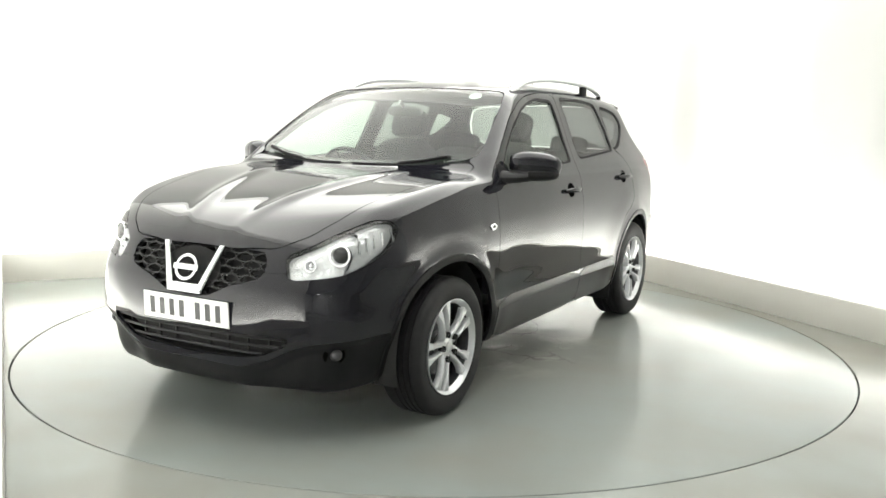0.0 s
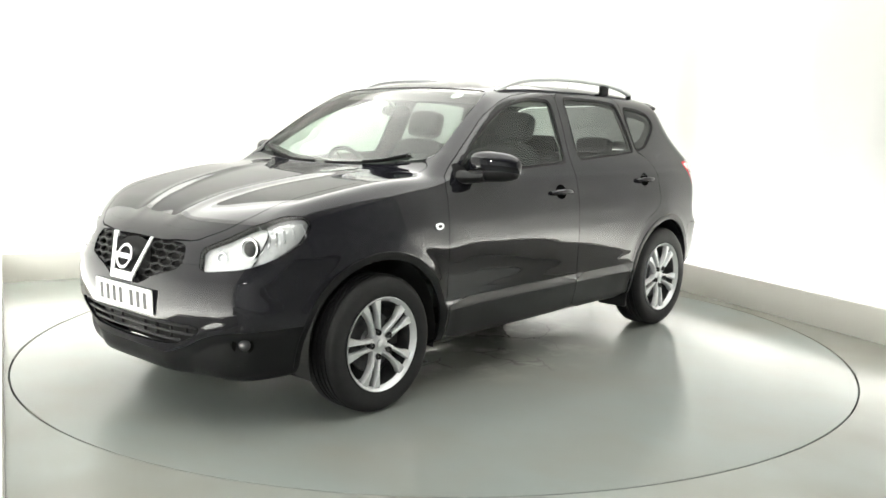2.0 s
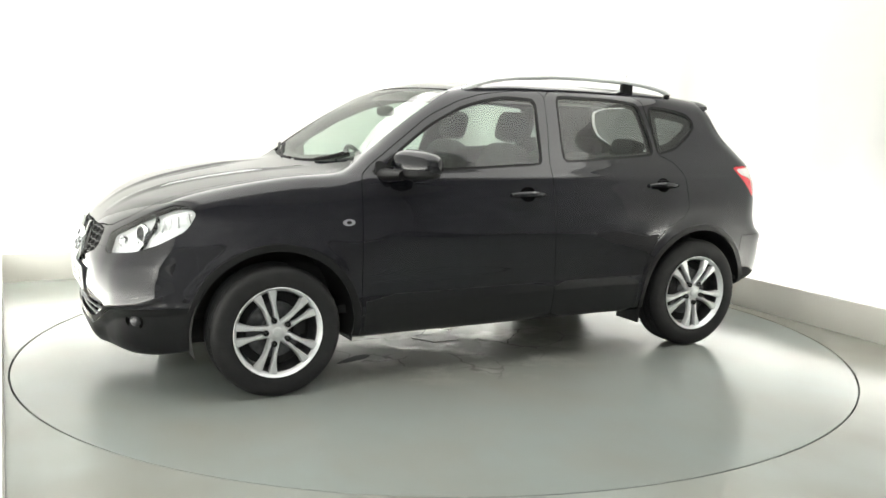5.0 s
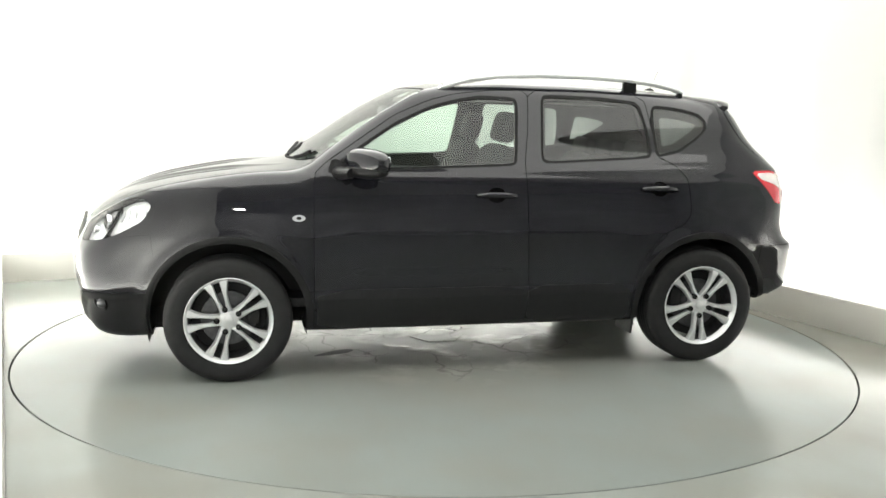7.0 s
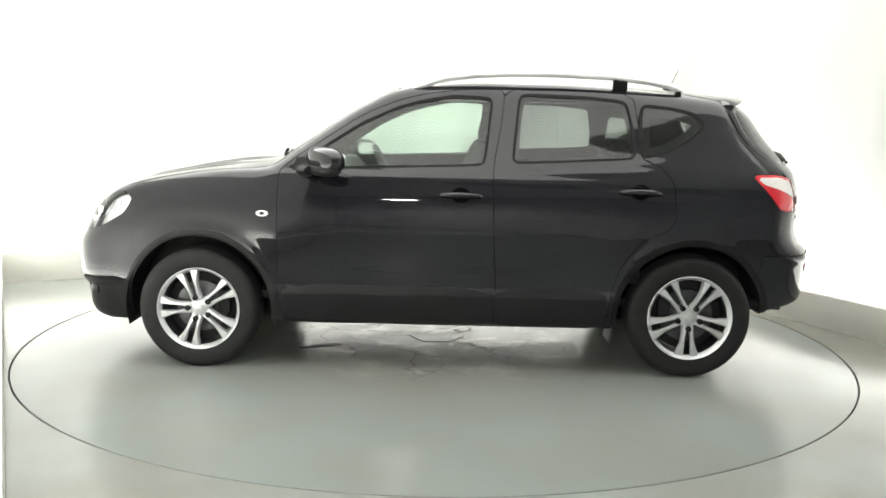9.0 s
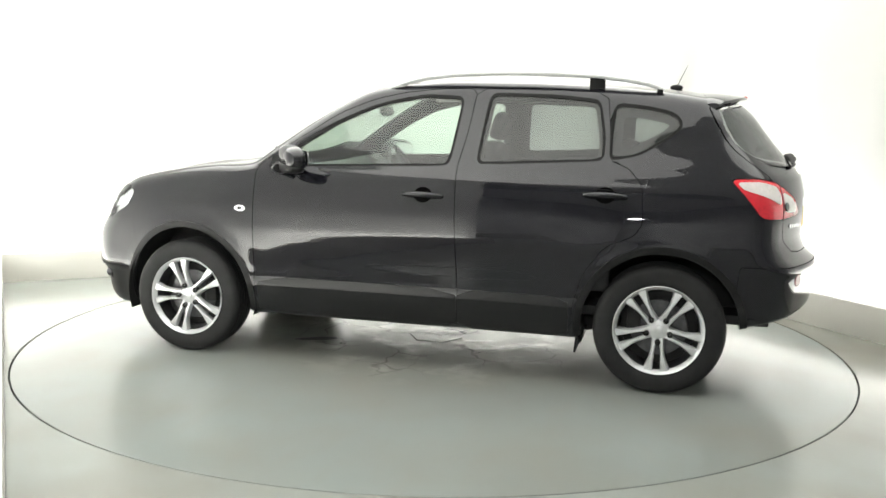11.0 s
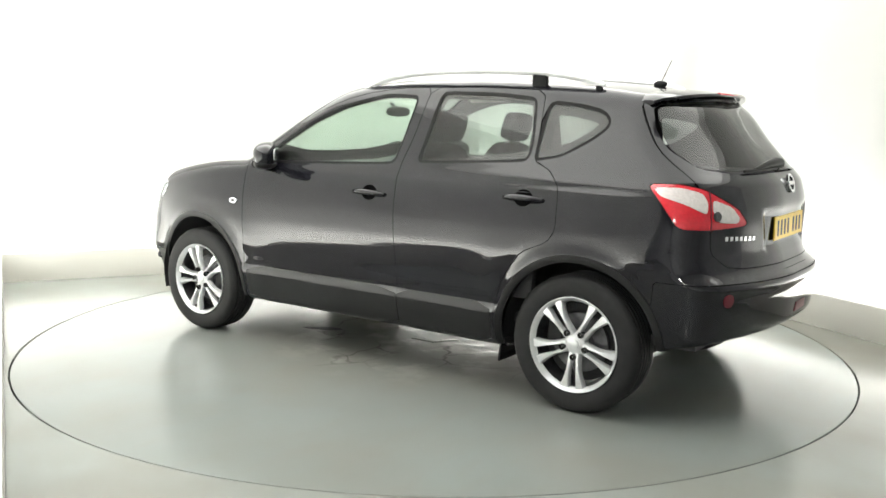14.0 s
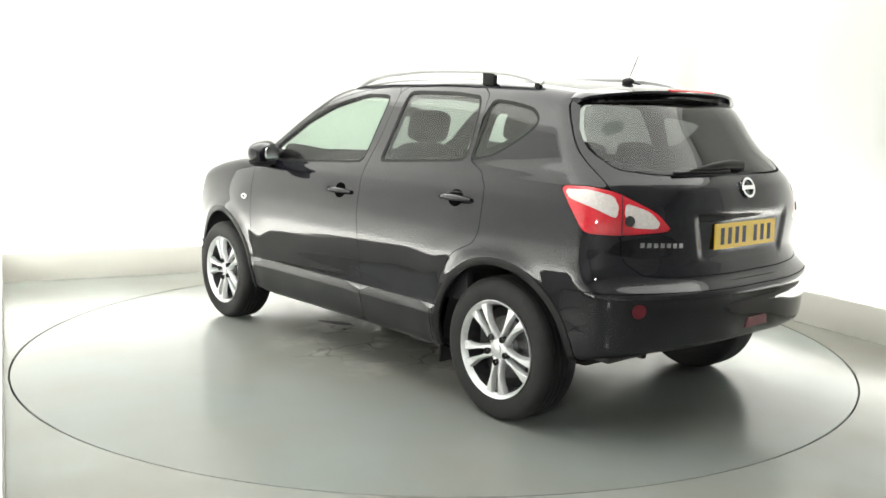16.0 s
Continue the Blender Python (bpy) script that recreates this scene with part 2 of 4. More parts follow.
def side_width(x, z):
    w = glide(z, [.2, .27, .33, .40, .47, .53, .60, .68, .76, .84, .92, 1.0, 1.07, 1.13, 1.2, 1.35, 1.47, 1.56, 1.65],
              [.77, .80, .818, .834, .845, .848, .854, .860, .864, .863, .855, .839, .816, .786, .750, .684, .628, .575, .50])
    w = w - .15 * np.maximum(x - .95, 0) ** 2 - .065 * np.maximum(-x - 1.0, 0) ** 2 + .018 * np.clip((x - .1) / .3, 0, 1) * np.clip((z - 1.08) / .1, 0, 1)
    w = w + .015 * np.clip((x - 1.5) / .4, 0, 1) * np.exp(-((z - .50) / .085) ** 2)
    for hx in (WHEEL_X, -WHEEL_X):
        r = np.hypot(x - hx, z - WHEEL_Z)
        fade = np.clip((x - hx + .42) / .42, 0, 1) if hx < 0 else 1.0
        w = w + fade * (.010 * np.exp(-((r - .415) / .042) ** 2) * np.clip((z - .2) / .1, 0, 1) + .008 * np.exp(-((r - .50) / .13) ** 2))
    # ledge along the sill between the arches, and the scooped lower corner of the front bumper
    w = w + .012 * np.clip((.468 - z) / .050, 0, 1) * ease((.98 - abs(x)) / .12)
    w = w - .018 * ease((.468 - z) / .055) * ease((x - 1.70) / .16)
    # shoulder line below the windows
    w = w + .004 * np.exp(-((z - 1.045 - .012 * x) / .022) ** 2) * np.clip((x + 1.75) / .3, 0, 1) * np.clip((1.3 - x) / .4, 0, 1)
    return w


def top_height(x, y):
    z = glide(x, [-1.9, -1.75, -1.5, -1.25, -.9, -.55, -.2, .12, .295, .45, .6, .8, .96, 1.08, 1.3, 1.6, 1.82, 1.97, 2.05, 2.10, 2.14],
              [1.44, 1.475, 1.525, 1.555, 1.578, 1.588, 1.588, 1.568, 1.536, 1.464, 1.374, 1.234, 1.122, 1.097, 1.072, 1.022, .962, .890, .838, .77, .66])
    crown = glide(x, [-1.8, 0, .4, .8, 1.2, 1.6, 2.1], [.045, .035, .035, .030, .008, .010, .03])
    ridge = .013 * np.exp(-((abs(y) - (.17 + .26 * (1.9 - x))) / .045) ** 2) * np.clip((x - 1.0) / .3, 0, 1) * np.clip((2.02 - x) / .3, 0, 1)
    return z - crown * (y / .6) ** 2 + ridge


def crease_height(y):
    """Height of the crease that rises along the front bumper from its chin to its corner."""
    return glide(y, [.10, .26, .40, .50, .60, .75, .85], [.335, .335, .375, .425, .458, .472, .478])


def front_x(y, z):
    x = glide(z, [.18, .22, .28, .40, .47, .55, .6, .65, .69, .73, .80, .9, 1.0], [2.0, 2.06, 2.095, 2.112, 2.125, 2.134, 2.135, 2.132, 2.118, 2.10, 2.075, 2.02, 1.95])
    # below a rising crease the bumper is scooped out round the fog light
    y = abs(y)
    rise = crease_height(y)
    x = x + .003 * np.exp(-((z - rise - .010) / .022) ** 2) * ease((y - .42) / .12)
    x = x - .026 * ease((rise - z) / .060) * ease((y - .26) / .16)
    return x - glide(z, [.3, .55, .75], [.15, .165, .205]) * (np.maximum(y - .13, 0) / .62) ** 2.1


def rear_x(y, z):
    x = glide(z, [.2, .26, .34, .45, .58, .66, .72, .80, .95, 1.085, 1.15, 1.3, 1.47, 1.56],
              [-1.93, -1.99, -2.06, -2.10, -2.11, -2.095, -2.055, -2.035, -2.04, -2.015, -1.965, -1.838, -1.712, -1.65])
    # recess round the number plate, and the rolled top edge of the bumper
    x = x + .015 * ease((.365 - abs(y) + .25 * (z - .87)) / .055) * ease((z - .765) / .050) * ease((1.0 - z) / .06)
    x = x - .020 * np.exp(-((z - .655) / .035) ** 2)
    return x + glide(z, [.7, .9, 1.1, 1.3, 1.5], [.165, .17, .20, .27, .25]) * (np.maximum(abs(y) - .12, 0) / .60) ** 2.0


def body(x, y, z):
    """Signed field of the car's body, negative inside, in the car's own space: x ahead, y to its left."""
    y = abs(y)
    e = .01
    slope = (top_height(x + e, y) - top_height(x - e, y)) / (2 * e)
    f = smax((y - side_width(x, z)) * .95, (z - top_height(x, y)) / np.sqrt(1 + slope ** 2), .075)
    f = smax(f, (x - front_x(y, z)) * .9, .10)
    f = smax(f, (rear_x(y, z) - x) * .9, .09)
    return smax(f, glide(x, [-2.1, -1.8, -1.66, -1.5, 1.5, 1.9, 2.15], [.43, .375, .335, .246, .246, .208, .212]) - z, .04)


def shoot(o, d, far=1.7):
    """Where rays from o along d (arrays, n x 3) leave the body."""
    lo, hi = np.zeros(len(o)), np.full(len(o), far)
    for _ in range(26):
        m = (lo + hi) / 2
        p = o + d * m[:, None]
        inside = body(p[:, 0], p[:, 1], p[:, 2]) < 0
        lo, hi = np.where(inside, m, lo), np.where(inside, hi, m)
    return o + d * lo[:, None]


def gradient(P):
    e = 1e-3
    g = np.stack([body(*(P + np.array(d) * e).T) - body(*(P - np.array(d) * e).T) for d in ((1, 0, 0), (0, 1, 0), (0, 0, 1))], 1)
    return g / (np.linalg.norm(g, axis=1)[:, None] + 1e-9)


def skin(o, d, nu, nv):
    P = shoot(o, d)
    i = np.arange((nu - 1) * (nv - 1))
    a = (i // (nv - 1)) * nv + i % (nv - 1)
    F = np.concatenate([np.stack([a, a + 1, a + nv], 1), np.stack([a + 1, a + nv + 1, a + nv], 1)])
    n = gradient(P)
    q = P[F]
    flip = (np.cross(q[:, 1] - q[:, 0], q[:, 2] - q[:, 0]) * n[F[:, 0]]).sum(1) < 0
    F[flip] = F[flip][:, ::-1]
    return P, F, n


def side_skin():
    x, a = np.linspace(-2.12, 2.10, 250), np.radians(np.concatenate([np.linspace(-36, -2, 66)[:-1], np.linspace(-2, 32, 50)[:-1], np.linspace(32, 90, 50)]))
    X, A = [m.ravel() for m in np.meshgrid(x, a, indexing="ij")]
    return skin(np.stack([X, 0 * X, .62 + 0 * X], 1), np.stack([0 * X, np.cos(A), np.sin(A)], 1), len(x), len(a))


def end_skin(x0, sign, z0, z1):
    a, z = np.radians(np.linspace(0, 88, 150)), np.linspace(z0, z1, int((z1 - z0) / .008))
    A, Z = [m.ravel() for m in np.meshgrid(a, z, indexing="ij")]
    return skin(np.stack([x0 + 0 * Z, 0 * Z, Z], 1), np.stack([sign * np.cos(A), np.sin(A), 0 * A], 1), len(a), len(z))


SIDE = side_skin()
FRONT = end_skin(.9, 1, .21, .93)
REAR = end_skin(-.9, -1, .21, 1.50)
SPLIT = .66


def inside_of(skin_, P):
    nx = gradient(P)[:, 0]
    return abs(nx) - SPLIT if skin_ is SIDE else SPLIT - nx if skin_ is FRONT else SPLIT + nx


def panel(name, skins, region, material, parent, label="", sink=0.0, flange=.012, both=False, mirror=False):
    """A piece of the body's skin where region(P) < 0 (or each of several), with its edges turned in. both: halves joined across the middle; mirror: a second one on the right."""
    allV, allF, allN, base = [], [], [], 0
    for sk in skins:
        V, F, _ = sk
        for cut in region if isinstance(region, tuple) else (region,):
            V, F = clip(V, F, cut(V)) if len(F) else (V, F)
        if len(skins) > 1 and len(F):
            V, F = clip(V, F, inside_of(sk, V))
        if not len(F):
            continue
        n = gradient(V)
        V = V - n * sink
        e = np.sort(np.concatenate([F[:, [0, 1]], F[:, [1, 2]], F[:, [2, 0]]]), 1)
        order = np.concatenate([F[:, [0, 1]], F[:, [1, 2]], F[:, [2, 0]]])
        _, first, count = np.unique(e, axis=0, return_index=True, return_counts=True)
        rim = order[first[count == 1]]
        rim = rim[~((V[rim[:, 0], 1] < 1e-4) & (V[rim[:, 1], 1] < 1e-4))]
        parts_v, parts_f, parts_n = [V], [F], [n]
        if flange and len(rim):
            m = len(V)
            ids = np.unique(rim)
            back = {int(v): k for k, v in enumerate(ids)}
            k = len(ids)
            t = np.zeros((len(V), 3))
            for a, b in rim:
                d = np.cross(V[b] - V[a], n[a])
                t[a] += d
                t[b] += d
            t = t[ids] / (np.linalg.norm(t[ids], axis=1)[:, None] + 1e-9)
            parts_v += [V[ids], V[ids] - n[ids] * flange]
            parts_n += [t, t]
            q = [(m + back[int(a)], m + k + back[int(b)], m + back[int(b)]) for a, b in rim] + [(m + back[int(a)], m + k + back[int(a)], m + k + back[int(b)]) for a, b in rim]
            parts_f.append(np.array(q))
        V, F, n = np.concatenate(parts_v), np.concatenate(parts_f), np.concatenate(parts_n)
        allV.append(V)
        allF.append(F + base)
        allN.append(n)
        base += len(V)
    V, F, n = np.concatenate(allV), np.concatenate(allF), np.concatenate(allN)
    R = np.array([1, -1, 1])
    if both:
        me = mesh_of(name, np.concatenate([V, V * R]), np.concatenate([F, F[:, ::-1] + len(V)]), material, np.concatenate([n, n * R]))
        return link(name, me, parent, label)
    ob = link(name, mesh_of(name, V, F, material, n), parent, label)
    if mirror:
        return ob, link(name, mesh_of(name, V * R, F[:, ::-1], material, n * R), parent, label)
    return ob


def xz(poly, n=2, grow=0.0):
    p = chaikin(poly, n)
    return lambda P: sd_poly(P[:, 0], P[:, 2], p) - grow


def eased(poly, r=.02):
    """The outline with each corner cut back by r or a quarter of its side, then rounded."""
    out = []
    for a, b, c in zip(poly[-1:] + poly[:-1], poly, poly[1:] + poly[:1]):
        a, b, c = np.array(a), np.array(b), np.array(c)
        for d in (a - b, c - b):
            k = np.linalg.norm(d)
            out.append(tuple(b + d / k * min(r, k / 3)))
    return out


def xy(poly, n=2, grow=0.0):
    p = chaikin(poly, n)
    return lambda P: sd_poly(P[:, 0], P[:, 1], p) - grow


def yz(poly, n=2, grow=0.0):
    p = chaikin(poly, n)
    return lambda P: sd_poly(P[:, 1], P[:, 2], p) - grow


def wrap(poly, sign, n=2, grow=0.0):
    """Outline in the girth round a corner of the car (across, then along) and the height."""
    p = chaikin(poly, n)
    return lambda P: sd_poly(P[:, 1] + 2.1 - sign * P[:, 0], P[:, 2], p) - grow


def arch(P, r=.393):
    return np.minimum(*[np.where(P[:, 1] > .45, np.hypot(P[:, 0] - h, P[:, 2] - WHEEL_Z) - r, 1.0) for h in (WHEEL_X, -WHEEL_X)])


def cut_all(keep, *holes):
    """keep, less the holes."""
    def region(P):
        v = keep(P) if keep else np.full(len(P), -1.0)
        for h in holes:
            v = np.maximum(v, -h(P))
        return v
    return region


FRONT_GLASS = [(.735, 1.095), (.46, 1.102), (-.195, 1.126), (-.235, 1.468), (-.03, 1.476), (.13, 1.446), (.257, 1.411), (.446, 1.325), (.632, 1.205), (.72, 1.135)]
REAR_GLASS = [(-.355, 1.138), (-.392, 1.490), (-.724, 1.483), (-.955, 1.462), (-.99, 1.29), (-.992, 1.173)]
QUARTER_GLASS = [(-1.045, 1.447), (-1.2, 1.432), (-1.33, 1.405), (-1.378, 1.351), (-1.305, 1.285), (-1.168, 1.205), (-1.035, 1.178)]
FRONT_DOOR = [(.885, .30), (.89, .80), (.885, 1.07), (.81, 1.135), (.66, 1.235), (.45, 1.375), (.26, 1.455), (.10, 1.495), (-.10, 1.518), (-.31, 1.522), (-.285, 1.30), (-.247, 1.11), (-.255, .80), (-.285, .30)]
REAR_DOOR = [(-.285, .30), (-.255, .80), (-.247, 1.11), (-.285, 1.30), (-.31, 1.522), (-.65, 1.526), (-1.0, 1.507), (-1.025, 1.30), (-1.03, 1.17), (-1.13, 1.13), (-1.2, 1.05), (-1.212, .86), (-1.17, .80), (-1.03, .74), (-.93, .60), (-.885, .45), (-.875, .30)]
HOOD = [(2.052, -.3), (2.052, .0), (2.045, .2), (2.012, .40), (1.93, .515), (1.82, .595), (1.45, .66), (1.05, .70), (.88, .715), (.874, .660), (.928, .45), (.970, .2), (.978, -.3)]
SCREEN = [(.955, -.3), (.955, 0), (.938, .3), (.860, .655), (.80, .703), (.45, .628), (.255, .562), (.292, .3), (.305, 0), (.305, -.3)]
SCUTTLE = [(1.06, -.3), (1.06, 0), (1.05, .3), (.96, .66), (.87, .68), (.80, .66), (.90, .3), (.92, 0), (.92, -.3)]
HEADLIGHT = [(.535, .70), (.535, .79), (.70, .84), (.86, .893), (1.04, .938), (1.15, .935), (1.2, .90), (1.15, .825), (1.0, .762), (.83, .722)]
GRILLE = [(-.3, .812), (0, .812), (.355, .805), (.380, .76), (.368, .70), (.22, .658), (.12, .61), (0, .60), (-.3, .60)]
INTAKE = [(-.3, .473), (0, .473), (.51, .468), (.49, .43), (.34, .365), (0, .352), (-.3, .352)]
TAILLIGHT = [(1.268, 1.097), (1.205, 1.0), (1.135, .908), (.92, .902), (.60, .915), (.70, .995), (.95, 1.08), (1.1, 1.1)]
TAILGATE = [(-.3, .722), (0, .722), (.60, .725), (.69, .80), (.705, .95), (.71, 1.06), (.70, 1.2), (.635, 1.4), (.60, 1.465), (-.3, 1.49)]
BACK_GLASS = [(-.3, 1.148), (0, 1.148), (.48, 1.15), (.63, 1.172), (.655, 1.238), (.63, 1.34), (.59, 1.425), (.51, 1.452), (0, 1.470), (-.3, 1.470)]


def car_body(car):
    fg, rg, qg = xz(eased(FRONT_GLASS), 1), xz(eased(REAR_GLASS), 1), xz(eased(QUARTER_GLASS), 1)
    fd, rd = xz(FRONT_DOOR, 1), xz(REAR_DOOR, 1)
    up = lambda P: 1.0 - P[:, 2]
    hood, screen = lambda P: np.maximum(xy(HOOD, 1)(P), .6 - P[:, 2]), lambda P: np.maximum(xy(SCREEN, 1)(P), up(P))
    scuttle = cut_all(lambda P: np.maximum(xy(SCUTTLE, 1)(P), up(P)), lambda P: hood(P) - .003, lambda P: screen(P) - .003)
    head, tail = wrap(HEADLIGHT, 1, 1), wrap(TAILLIGHT, -1)
    ahead, behind = lambda P: 1.3 - P[:, 0], lambda P: P[:, 0] + 1.3
    head_r = lambda P: np.maximum(head(P), ahead(P))
    tail_r = lambda P: np.maximum(tail(P), behind(P))
    grille = lambda P: np.maximum(yz(GRILLE)(P), ahead(P))
    intake = lambda P: np.maximum(yz(INTAKE)(P), ahead(P))
    gate = lambda P: np.maximum(yz(TAILGATE, 1)(P), P[:, 0] + 1.5)
    back = lambda P: np.maximum(yz(BACK_GLASS)(P), P[:, 0] + 1.5)
    g = .0017
    out = lambda r: (lambda P: r(P) - g)
    inn = lambda r: (lambda P: r(P) + g)
    wide = lambda r, d: (lambda P: r(P) - d)
    # bumpers: everything low before and behind the wheels
    fb = lambda P: np.maximum(1.66 + .12 * (P[:, 2] - .5) - P[:, 0], P[:, 2] - np.where(P[:, 0] > 1.3, .735 + .09 * (1.95 - P[:, 0]), .7))
    low = lambda P: P[:, 2] - crease_height(P[:, 1]) + .012
    rb = lambda P: np.maximum(P[:, 0] + 1.66 + .10 * (P[:, 2] - .4), P[:, 2] - .67)
    rb2 = cut_all(rb, wide(gate, g), wide(tail_r, g))
    shell = cut_all(None, out(fd), out(rd), wide(qg, .012), out(hood), out(screen), scuttle, wide(head_r, g), out(grille), wide(fb, .0005), out(tail_r), out(gate), out(rb), arch)
    panel("body_shell", [SIDE, FRONT, REAR], shell, PAINT, car, "gloss black painted wings, pillars and roof", both=True)
    panel("bonnet", [SIDE, FRONT], cut_all(inn(hood), grille, head_r), PAINT, car, "gloss black bonnet with two raised creases", both=True)
    panel("scuttle", [SIDE], (xy(SCUTTLE, 1), up, lambda P: P[:, 1] - .64), SEAL, car, "black plastic scuttle below the windscreen", sink=.012, flange=0, both=True)
    panel("windscreen", [SIDE], inn(screen), CLEAR, car, "clear green-tinted windscreen", sink=.004, flange=0, both=True)
    for ob in panel("front_door", [SIDE], cut_all(inn(fd), wide(fg, .012), arch), PAINT, car, mirror=True), panel("rear_door", [SIDE], cut_all(inn(rd), wide(rg, .012), arch), PAINT, car, mirror=True):
        yield ob
    for nm, r, m in ("front_door_glass", fg, CLEAR), ("rear_door_glass", rg, PRIVACY), ("quarter_glass", qg, PRIVACY):
        panel(nm, [SIDE], r, m, car, "", sink=.006, flange=0, mirror=True)
        panel("window_seal", [SIDE], (wide(r, .0125), cut_all(None, inn(r))), SEAL, car, "", sink=.002, flange=.02, mirror=True)
    panel("front_bumper", [SIDE, FRONT], cut_all(wide(fb, -.0005), grille, wide(head_r, g), intake, arch, low), PAINT, car, "gloss black front bumper", both=True)
    panel("lower_valance", [SIDE, FRONT], cut_all(lambda P: np.maximum(fb(P) + .0005, low(P)), intake, arch), VALANCE, car, "dull black lower bumper below the crease", both=True)
    panel("headlight", [SIDE, FRONT], inn(head_r), LENS, car, "clear swept-back headlight", sink=.001, mirror=True)
    panel("rear_bumper", [SIDE, REAR], cut_all(lambda P: np.maximum(inn(rb2)(P), rb2(P) + g), arch), PAINT, car, "gloss black rear bumper", both=True)
    panel("tailgate", [SIDE, REAR], cut_all(inn(gate), wide(back, .01), wide(tail_r, g)), PAINT, car, "gloss black tailgate", both=True)
    panel("rear_window", [SIDE, REAR], back, REAR_TINT, car, "dark tinted rear window", sink=.005, flange=0, both=True)
    panel("tail_light", [SIDE, REAR], inn(tail_r), RED_LENS, car, "red tail light with a clear band", mirror=True, sink=.0)
    panel("grille_backing", [FRONT], grille, DARK, car, "", sink=.05, flange=0, both=True)
    panel("intake_backing", [FRONT], intake, DARK, car, "", sink=.06, flange=0, both=True)
    panel("headlight_bowl", [SIDE, FRONT], head_r, REFLECTOR, car, "bright silvered headlight reflector", sink=.034, flange=-.030, mirror=True)
    # a dark liner a little inside the skin shows in the gaps
    panel("inner_body", [SIDE, FRONT, REAR], cut_all(lambda P: np.full(len(P), -1.0), wide(fg, .0), wide(rg, -.02), wide(qg, -.045), wide(screen, .0), wide(back, .02), head_r, lambda P: arch(P, .41), grille, intake), DARK, car, "", sink=.02, flange=0, both=True)


# ---- wheels ----
def wheel(car, hx, side, spin):
    w = new("wheel")
    w.parent = car
    y = .745 * side
    size, rim_size = (.98 if hx > 0 else 1.0), .957
    w.matrix_local = pose(hx, y, TYRE_R * size, 0, 0, 0 if side > 0 else 180) @ Matrix.Diagonal((size, 1, size, 1))
    prof = [(.210, .080), (.226, .096), (.240, .102), (.262, .105), (.290, .106), (.308, .102), (.322, .088), (.328, .075)]
    for k in range(5):
        c = .058 - .029 * k
        prof += [(.329, c + .011), (.320, c + .009), (.320, c + .004), (.330, c + .002)] if k < 4 else [(.329, c + .011)]
    prof += [(.328, -.075), (.322, -.088), (.308, -.102), (.262, -.104), (.210, -.080)]
    part("tyre", revolve(prof, 96), RUBBER, w, "black treaded rubber tyre")
    rim = part("rim", revolve([(.226, .080), (.2345, .098), (.2375, .104), (.235, .1055), (.231, .102), (.222, .090), (.213, .076)], 96), ALLOY, w, "silver alloy rim")
    rim.matrix_local = Matrix.Diagonal((rim_size, 1, rim_size, 1))
    part("wheel_barrel", revolve([(.204, .080), (.200, .05), (.196, .0), (.20, -.085)], 64), BRAKE, w, "shaded inner barrel")
    for k in range(5):
        a0 = radians(spin + 72 * k)
        for s in (1, -1):
            bm = bmesh.new()
            rings = []
            for i in range(9):
                t = i / 8
                r = .045 + t * .178
                inner = .0045 + .0095 * min(t * 2.2, 1) + .006 * t          # half slot
                outer = .031 + .008 * t + .034 * max(t - .40, 0) ** 1.5 * 2.2
                face = .082 + .012 * math.sin(t * 2.6) + .002 * t
                depth = .030
                ring = [(r, s * inner, face - .006), (r, s * (inner + .004), face), (r, s * (outer - .006), face - .001), (r, s * outer, face - .010), (r, s * (outer + .002), face - depth), (r, s * (inner - .001), face - depth)]
                c_, s_ = math.cos(a0), math.sin(a0)
                rings.append([bm.verts.new((px * c_ - py * s_, h, px * s_ + py * c_)) for px, py, h in ring])
            for a, b in zip(rings, rings[1:]):
                for k2 in range(6):
                    bm.faces.new((a[k2], a[(k2 + 1) % 6], b[(k2 + 1) % 6], b[k2]))
            bm.faces.new(rings[0])
            bm.faces.new(rings[-1])
            bmesh.ops.recalc_face_normals(bm, faces=bm.faces)
            part("spoke", bm, ALLOY, rim, sharp=50)
        a1 = a0
        part("wheel_nut", revolve([(.001, .0915), (.007, .0925), (.0115, .0905), (.0140, .0965), (.0155, .0965), (.0165, .07)], 14, at=(.064 * math.cos(a1), 0, .064 * math.sin(a1))), LUG, rim)
    part("hub", revolve([(.001, .083), (.040, .082), (.056, .075), (.062, .05), (.055, .03)], 40), ALLOY, rim)
    part("centre_cap", revolve([(.001, .092), (.018, .091), (.0245, .088), (.026, .08)], 32), ALLOY, rim)
    part("brake_disc", revolve([(.05, .032), (.06, .034), (.072, .022), (.142, .022), (.144, .012), (.05, .01)], 48), BRAKE, w)
    part("brake_caliper", box_bm(.07, .05, .13, .015, (.125 if hx < 0 else -.125, .02, .03)), DARK, w)
    part("dust_shield", revolve([(.03, .0), (.19, -.005), (.19, -.02)], 40), DARK, w)
    return w


# ---- the stage ----
def slab(name, lo, hi, material, bevel=0.0, label="", category="wall"):
    c = [(a + b) / 2 for a, b in zip(lo, hi)]
    ob = part(name, box_bm(*[b - a for a, b in zip(lo, hi)], bevel), material)
    ob.matrix_world = ROOM @ Matrix.Translation(c)
    return tagged(ob, label, category, kind="structure")


